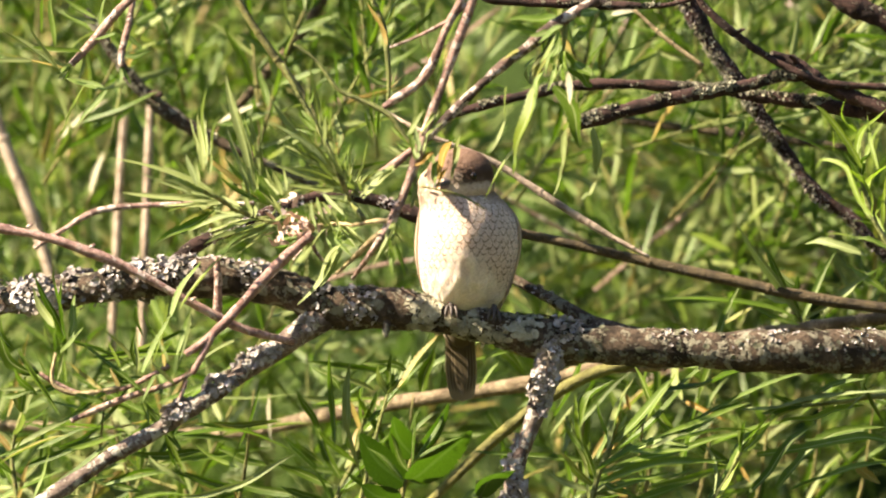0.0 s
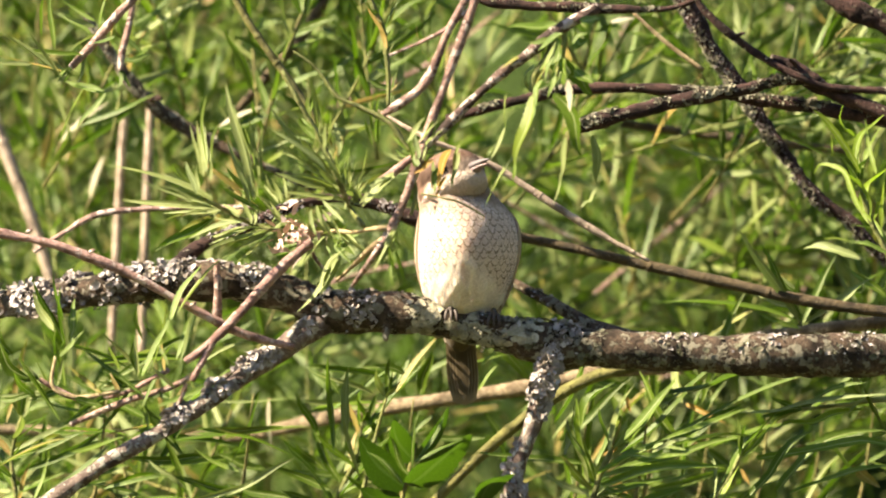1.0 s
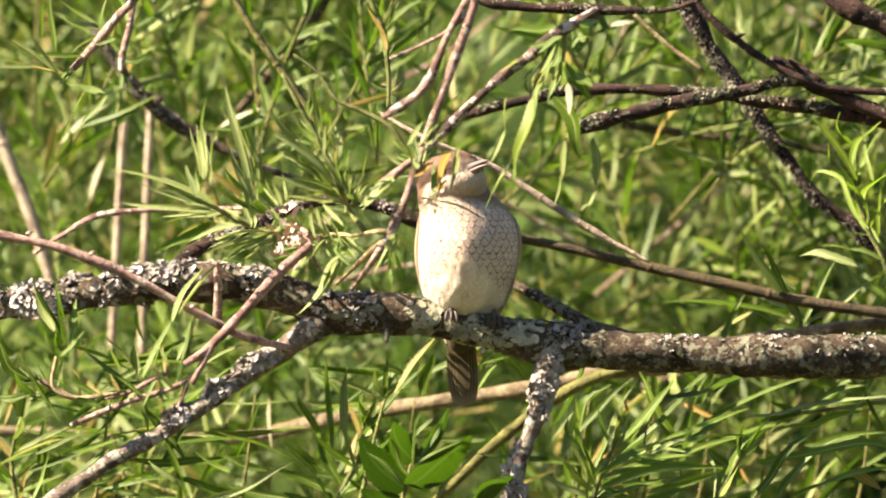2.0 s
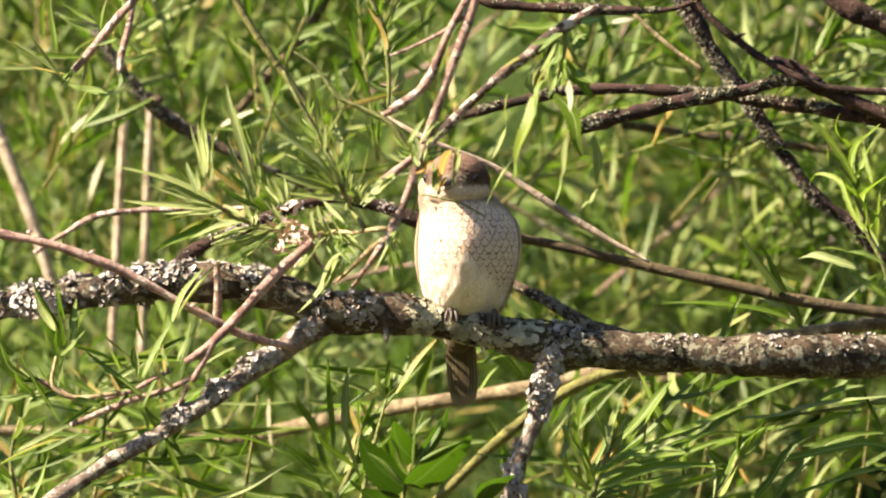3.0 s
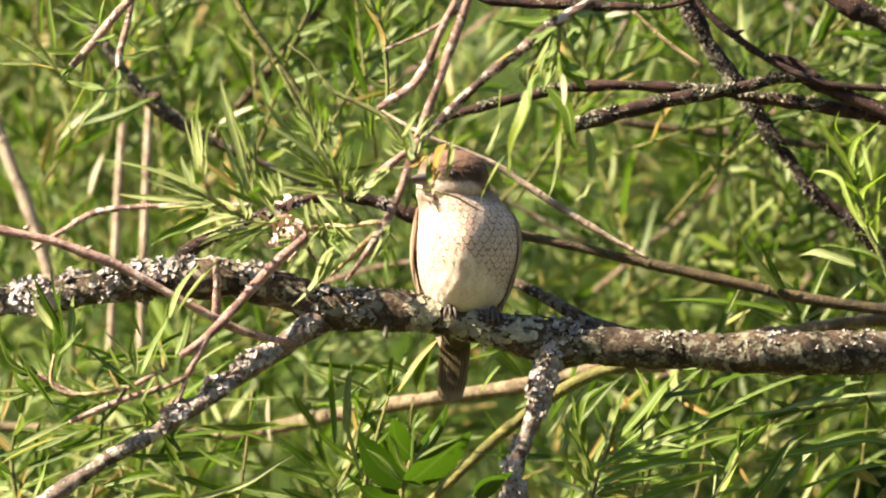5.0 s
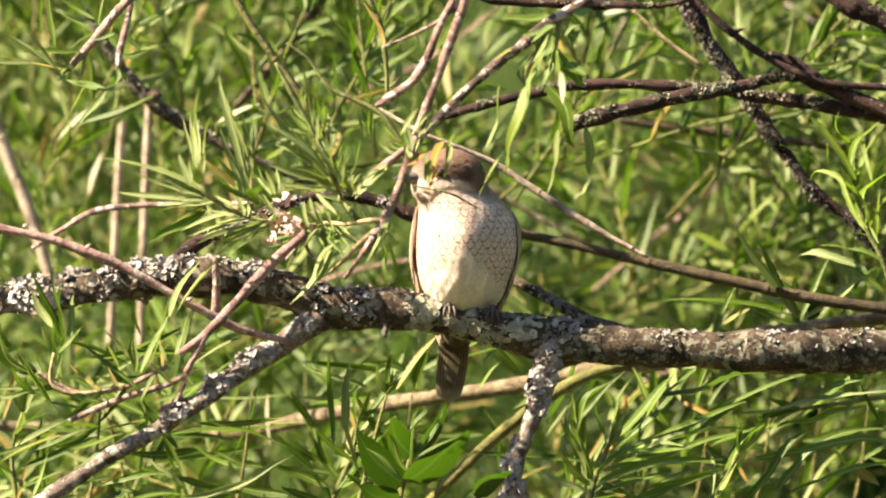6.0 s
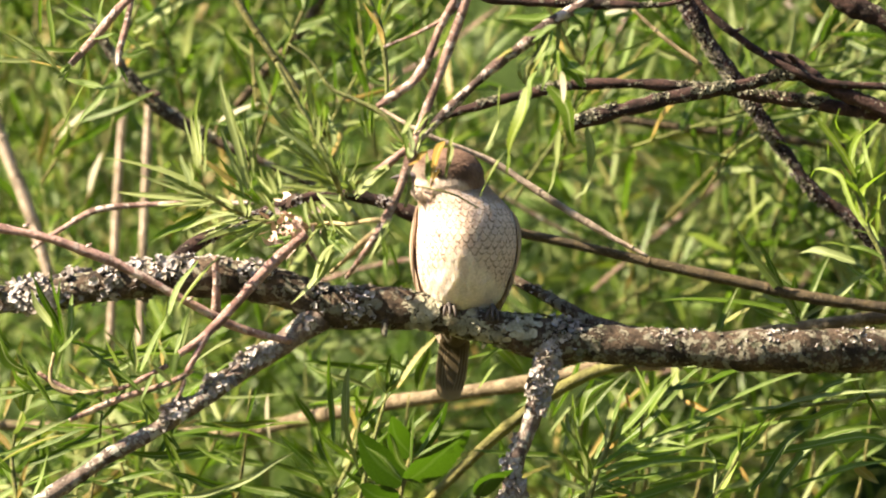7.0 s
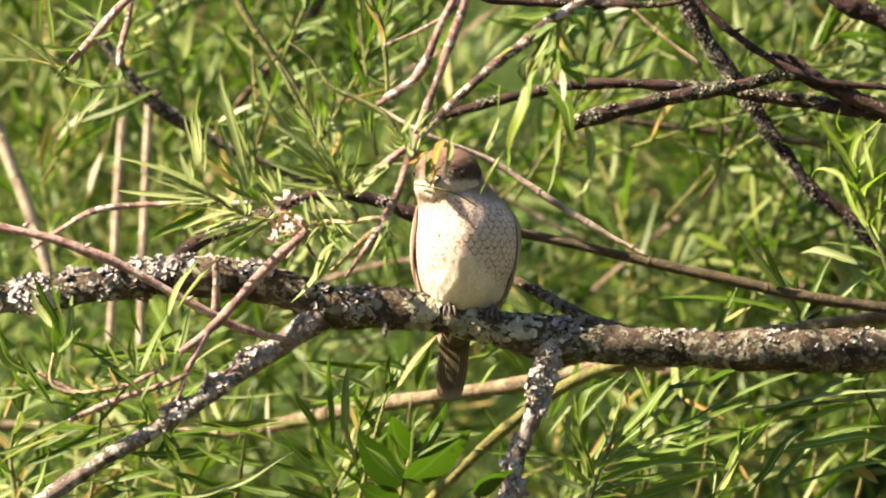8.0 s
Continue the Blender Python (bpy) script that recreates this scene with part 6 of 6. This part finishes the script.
def bird():
    t = thing("perched_bird", (0.0162, 0.000, 1.4600), "small brown and cream songbird with scaly breast perched on the branch", "bird")
    rnd = random.Random(3)
    # body: downy belly, scaly breast and flanks in low relief
    verts, faces, uvs, around, hs = [], [], [], 200, np.linspace(-7, 96, 140)
    for j, h in enumerate(hs):
        for i in range(around):
            a = 2 * math.pi * i / around - math.pi
            p, out = body_at(h, a)
            f = 0.0007 * noise.noise(Vector((p.x * 260, p.y * 260, p.z * 90))) + 0.0007 * noise.noise(Vector((p.x * 90, p.y * 90, p.z * 40)))
            row, g, low = scallop(a, h)
            limit = 38 - 24 * min(1.0, abs(a) / 1.1)
            if h > limit:
                f = 0.5 * f + 0.00008 * max(-0.5, min(1.0, 1 - 2.2 * low)) * min(1.0, (h - limit) / 8)
            verts.append(p + out * f)
            uvs.append((a / (2 * math.pi) + 0.5, h / 100))
        if j:
            o = (j - 1) * around
            faces += [(o + i, o + (i + 1) % around, o + around + (i + 1) % around, o + around + i) for i in range(around)]
    faces.append(tuple(range(around))[::-1])
    child("body", mesh_of("body", verts, faces, BREAST, uvs), t, "cream body with dark scallops on breast and flanks")
    # loose down that breaks up the body's outline
    verts, faces, uvs = [], [], []
    for _ in range(2200):
        h, a = rnd.uniform(-3, 88), rnd.uniform(-1.9, 1.9)
        size, w = rnd.uniform(3.0, 5.5), rnd.uniform(0.004, 0.010)
        spread, lift = rnd.gauss(0, 0.02), rnd.uniform(0.0001, 0.0007)
        if h > 72:
            size, lift = size * 1.6, lift * 1.8
        k = len(verts)
        for da, dh, up in ((-w, 0, 0.0), (w, 0, 0.0), (spread, -size, lift)):
            p, out = body_at(max(-5.5, h + dh), a + da)
            verts.append(p + out * (up + 0.0001))
            uvs.append(((a + da) / (2 * math.pi) + 0.5, (h + dh) / 100))
        faces.append((k, k + 1, k + 2))
    child("down", mesh_of("down", verts, faces, BREAST, uvs), t, "loose cream down feathers", kind="stuff")
    # head
    def skull(v):
        v = v.copy()
        if v.y < 0:
            v.y *= 1.06
        if v.z < 0:
            v.z *= 1.15
        v.x *= 1 - 0.10 * max(0, -v.y)
        flare = 1 + 0.36 * max(0.0, -v.z - 0.15)
        v.x, v.y = v.x * flare, v.y * flare
        return v
    head = child("head", ball("head", HEAD, 0.0225, 0.0250, 0.0182, skull, 40, 28), t, m=pose(-0.008, 0.0, 0.0900))
    # short feathers lying back over the head
    verts, faces, uvs = [], [], []
    while len(faces) < 2200:
        d = Vector([rnd.gauss(0, 1) for _ in range(3)]).normalized()
        if d.y < -0.93 or d.z < -0.9:
            continue
        v = skull(d)
        p = Vector((v.x * 0.0225, v.y * 0.0250, v.z * 0.0182))
        back = Vector((rnd.gauss(0, 0.25), 0.8, -0.55 if d.z < 0.35 else -0.1))
        back = (back - d * back.dot(d)).normalized()
        side = d.cross(back).normalized() * rnd.uniform(0.0003, 0.0007)
        k = len(verts)
        verts += [p - side, p + side, p + back * (rnd.uniform(0.0025, 0.0045) if d.z > -0.1 else rnd.uniform(0.004, 0.009)) + d * rnd.uniform(0.0001, 0.0009)]
        uvs += [(0, 0), (0, 1), (1, 0.5)]
        faces.append((k, k + 1, k + 2))
    child("head_feathers", mesh_of("head_feathers", verts, faces, HEAD, uvs), head, "short brown and buff head feathers", kind="stuff")

    def beak_shape(v):
        v = v.copy()
        f = max(0.0, -v.y)
        v.x *= 1 - 0.75 * f ** 1.2
        v.z = v.z * (1 - 0.7 * f ** 1.5) - 0.45 * f ** 6
        return v
    child("upper_beak", ball("upper_beak", HORN, 0.0054, 0.0180, 0.0036, beak_shape, 16, 12), head, "dark grey hooked upper beak", pose(0, -0.0245, -0.0012))
    child("lower_beak", ball("lower_beak", HORN_PALE, 0.0050, 0.0160, 0.0026, beak_shape, 16, 12), head, "pinkish lower beak", pose(0, -0.0240, -0.0036))
    for s in (-1, 1):
        child("eye", ball("eye", EYE_M, 0.0026, 0.0028, 0.0028, None, 14, 10), head, "glossy dark eye", pose(s * 0.0170, -0.0140, 0.0015))
    # wings
    wings = []
    for s in (-1, 1):
        # a shell over the side of the back, from the shoulder to a point beside the rump
        at = Vector((s * 0.029, 0.006, 0.06))
        verts, faces, uvs, na, nh = [], [], [], 12, 16
        for skin in (1, 0):
            for j in range(nh + 1):
                f = j / nh
                h = 76 - 84 * f
                for i in range(na + 1):
                    g = i / na
                    lo, hi = 78 + 34 * f ** 2 + 60 * max(0.0, 1 - f / 0.22) ** 2, 172 - 22 * f
                    a = radians(lo + (hi - lo) * g)
                    p, out = body_at(h, s * a)
                    bulge = 0.0012 + 0.0022 * math.sin(math.pi * g) * math.sin(math.pi * min(1, f * 1.1 + 0.05))
                    p = p + out * (bulge * skin + 0.0002)
                    verts.append(p - at)
                    uvs.append((0.3 + 0.4 * f, g))
        w = na + 1
        for sk in (0, 1):
            o = sk * w * (nh + 1)
            for j in range(nh):
                for i in range(na):
                    q = (o + j * w + i, o + j * w + i + 1, o + (j + 1) * w + i + 1, o + (j + 1) * w + i)
                    faces.append(q if (s > 0) != (sk == 1) else q[::-1])
        o = w * (nh + 1)
        for j in range(nh):
            for i in (0, na):
                faces.append((j * w + i, (j + 1) * w + i, o + (j + 1) * w + i, o + j * w + i))
        for i in range(na):
            for j in (0, nh):
                faces.append((j * w + i, j * w + i + 1, o + j * w + i + 1, o + j * w + i))
        wing = child("wing", mesh_of("wing", verts, faces, RUFOUS, uvs), t, "folded rufous brown wing", Matrix.Translation(at))
        for k in range(7):
            me = long_feather("flight_feather", RUFOUS, 0.036 + 0.004 * k, 0.012, 0.18)
            child("flight_feather", me, wing, m=pose(s * (0.0055 - 0.0022 * k), 0.002 + 0.0042 * k, -0.016 - 0.002 * k, 0, s * (7 - 0.5 * k), s * (80 - 5 * k)))
        wings.append(wing)
    # tail
    tail = child("tail", ball("tail", TAILF, 0.012, 0.010, 0.02, None, 16, 10), t, "grey-brown tail hanging below the branch", pose(-0.005, 0.027, -0.008))
    feathers = []
    for k in range(-3, 4):
        me = long_feather("tail_feather", TAILF, 0.0575 - 0.0008 * abs(k), 0.0096)
        feathers.append((k, child("tail_feather", me, tail, m=pose(k * 0.0016, 0.0008 * abs(k), 0.001))))
    # feet
    for x, z in ((-0.0105, -0.002), (0.0185, -0.005)):
        foot = child("foot", ball("foot", SCALE, 0.0026, 0.0028, 0.0048, None, 10, 8), t, "dark scaly foot gripping the bark", pose(x, -0.012, z + 0.003))
        for k in (-1, 0, 1):
            pts = [(k * 0.0012, 0.002, 0.001, 0.0011), (k * 0.0028, -0.0018, -0.0005, 0.0012), (k * 0.0038, -0.0042, -0.0045, 0.001), (k * 0.004, -0.0045, -0.0075, 0.0005)]
            path = spline(pts, 4)
            v, fr = rings_of(path, 7, 0.1, k, 0)
            fc = [(i * 7 + j, i * 7 + (j + 1) % 7, (i + 1) * 7 + (j + 1) % 7, (i + 1) * 7 + j) for i in range(len(path) - 1) for j in range(7)]
            child("toe", mesh_of("toe", v, fc, SCALE), foot)
    return t, head, wings, tail, feathers


_, BIRD_HEAD, WINGS, TAIL, TAIL_FEATHERS = bird()


# ---------- what moves ----------
# the hanging twig's drift in millimetres: seconds, aside, up
DRIFT = ((0, 0, 0), (0.25, 0.3, -2), (0.5, 0.4, -3), (1.0, 0, -2.5), (1.5, -0.8, -4.4), (2.2, 0, -3.5), (3.0, 0.3, -2.2), (3.5, -0.6, -1.9), (4.0, -1.1, -0.8), (4.5, -2.1, -0.8),
         (5.2, -3.2, 0), (6.0, -3.8, 0.4), (6.5, -4.1, 1.1), (7.0, -3.1, 0), (7.5, -3.9, 1.5), (8.0, -3.1, 1.1))


def motions():
    def drift(ob, scale=1.0, lag=0.0):
        m = ob.matrix_basis.copy()
        walk(ob, [(t, Matrix.Translation((x / 1000 * scale, 0, z / 1000 * scale)) @ m) for t, x, z in DRIFT])
    drift(HANGING)
    drift(RED_TWIG, 0.9)
    drift(PALE_TWIG, 0.35)
    rnd = random.Random(8)

    def sway(ob, degrees, every=0.5):
        """Wind: a slow lean with small gusts about the foot of a shoot."""
        m = ob.matrix_basis.copy()
        a, b, c = rnd.uniform(0, 6.28), rnd.uniform(0, 6.28), rnd.uniform(1.6, 2.6)
        rows = []
        for i in range(int(8 / every) + 1):
            t = i * every
            ry = degrees * (0.7 * math.sin(0.75 * t + a) + 0.4 * math.sin(c * t + b))
            rx = degrees * 0.5 * math.sin(0.9 * t + b)
            rows.append((t, m @ pose(0, 0, 0, rx, ry, 0)))
        walk(ob, rows)
    for ob in NEAR:
        if ob is not GUSTY:
            sway(ob, 0.9)
    # the sunlit shoot sinks under a gust: seconds, aside, up (millimetres)
    m = GUSTY.matrix_basis.copy()
    gust = ((0, 0, 0), (0.5, 0, 1.9), (1.0, -1, -0.6), (1.5, -2.8, -3.2), (2.2, -3.4, -5), (3.0, -4, -6.4), (3.5, -3.7, -5.4), (4.0, -2.2, -3.3), (4.5, -3.5, -6.1), (5.2, -3.3, -7),
            (6.0, -3, -7.7), (6.5, -2.7, -7.6), (7.0, -2.7, -6.6), (7.5, -2.7, -7.2), (8.0, -2.1, -6.6))
    walk(GUSTY, [(t, Matrix.Translation((x / 1000, 0, z / 1000)) @ m) for t, x, z in gust])
    for i, ob in enumerate(SHOOTS):
        if i % 2 == 0:
            sway(ob, 1.1)

    # head: seconds, aside, up (millimetres), nod (beak up positive), turn (beak to the east positive)
    rest = BIRD_HEAD.matrix_basis.translation.copy()
    head = ((0, 3, 0, -8, -26), (0.2, 2, 0, -6, -26), (0.35, -1, 0, 5, 5), (0.5, -3, 0, 18, 38), (0.8, -3, 0, 22, 42), (1.7, -3.5, 0, 22, 42), (2.6, -4, 0, 20, 40),
            (2.8, -4, 0, 12, 32), (3.0, 1, 0, -2, -16), (3.5, 1, -1, -3, -20), (4.2, 0, 0, -2, -26), (4.4, 0, 0, -2, -38), (4.6, 0, 0, 0, -44),
            (5.7, -2, 0, 0, -60), (6.5, -4, 0, 0, -68), (7.4, -4, 0, 0, -64), (7.6, -4, 0, 0, -48), (7.8, -4, 0, -2, -28), (8.0, -4, 0, -2, -22))
    walk(BIRD_HEAD, [(t, pose(rest.x + x / 1000, rest.y, rest.z + z / 1000, 0, 0, turn) @ pose(0, 0, 0, -nod, 0, 0)) for t, x, z, nod, turn in head])

    # wings: seconds, how far lifted off the body (0 folded, 1 shaken out)
    spread = [(0, 0), (3.0, 0), (3.2, 0.1)]
    spread += [(3.2667 + 0.0667 * i, v) for i, v in enumerate((0.4, 1.1, 0.5, 0.55, 1.25, 0.6, 1.05, 0.6))]
    spread += [(3.9, 0.5), (4.1, 0.38), (4.3, 0.2), (4.6, 0.14), (6.0, 0.14), (8.0, 0.12)]
    for s, wing in zip((-1, 1), WINGS):
        m = wing.matrix_basis.copy()
        k = 1.0 if s < 0 else 0.4
        walk(wing, [(t, pose(s * 0.0155 * v * k, -0.003 * v, -0.015 * v * k) @ m @ pose(0, 0, 0, 0, -s * 7 * v * k, -s * 8 * v * k)) for t, v in spread])

    # tail: seconds, swing (degrees, foot to the east positive), lift back, fan
    m = TAIL.matrix_basis.copy()
    rows = [(0, 2, 0, 0), (0.5, 4, 0, 0), (2.8, 4, 0, 0), (3.1, 2, 0, 0), (3.2, -3, 8, 2)]
    rows += [(3.2667 + 0.0667 * i, a, 24, 6) for i, a in enumerate((8, -16, 9, -15, 5, -11))]
    rows += [(3.75, -9, 4, 2), (4.0, -9, 0, 0.5), (4.5, -7, 0, 0), (5.2, -6, 0, 0), (6.0, -7, 0, 0), (8.0, -6.5, 0, 0)]
    walk(TAIL, [(t, m @ pose(0, 0, 0, lift, -a, 0)) for t, a, lift, fan in rows])
    for k, f in TAIL_FEATHERS:
        fm = f.matrix_basis.copy()
        walk(f, [(t, fm @ pose(0, 0, 0, 0, -k * (0.7 + fan), 0)) for t, a, lift, fan in rows])


motions()
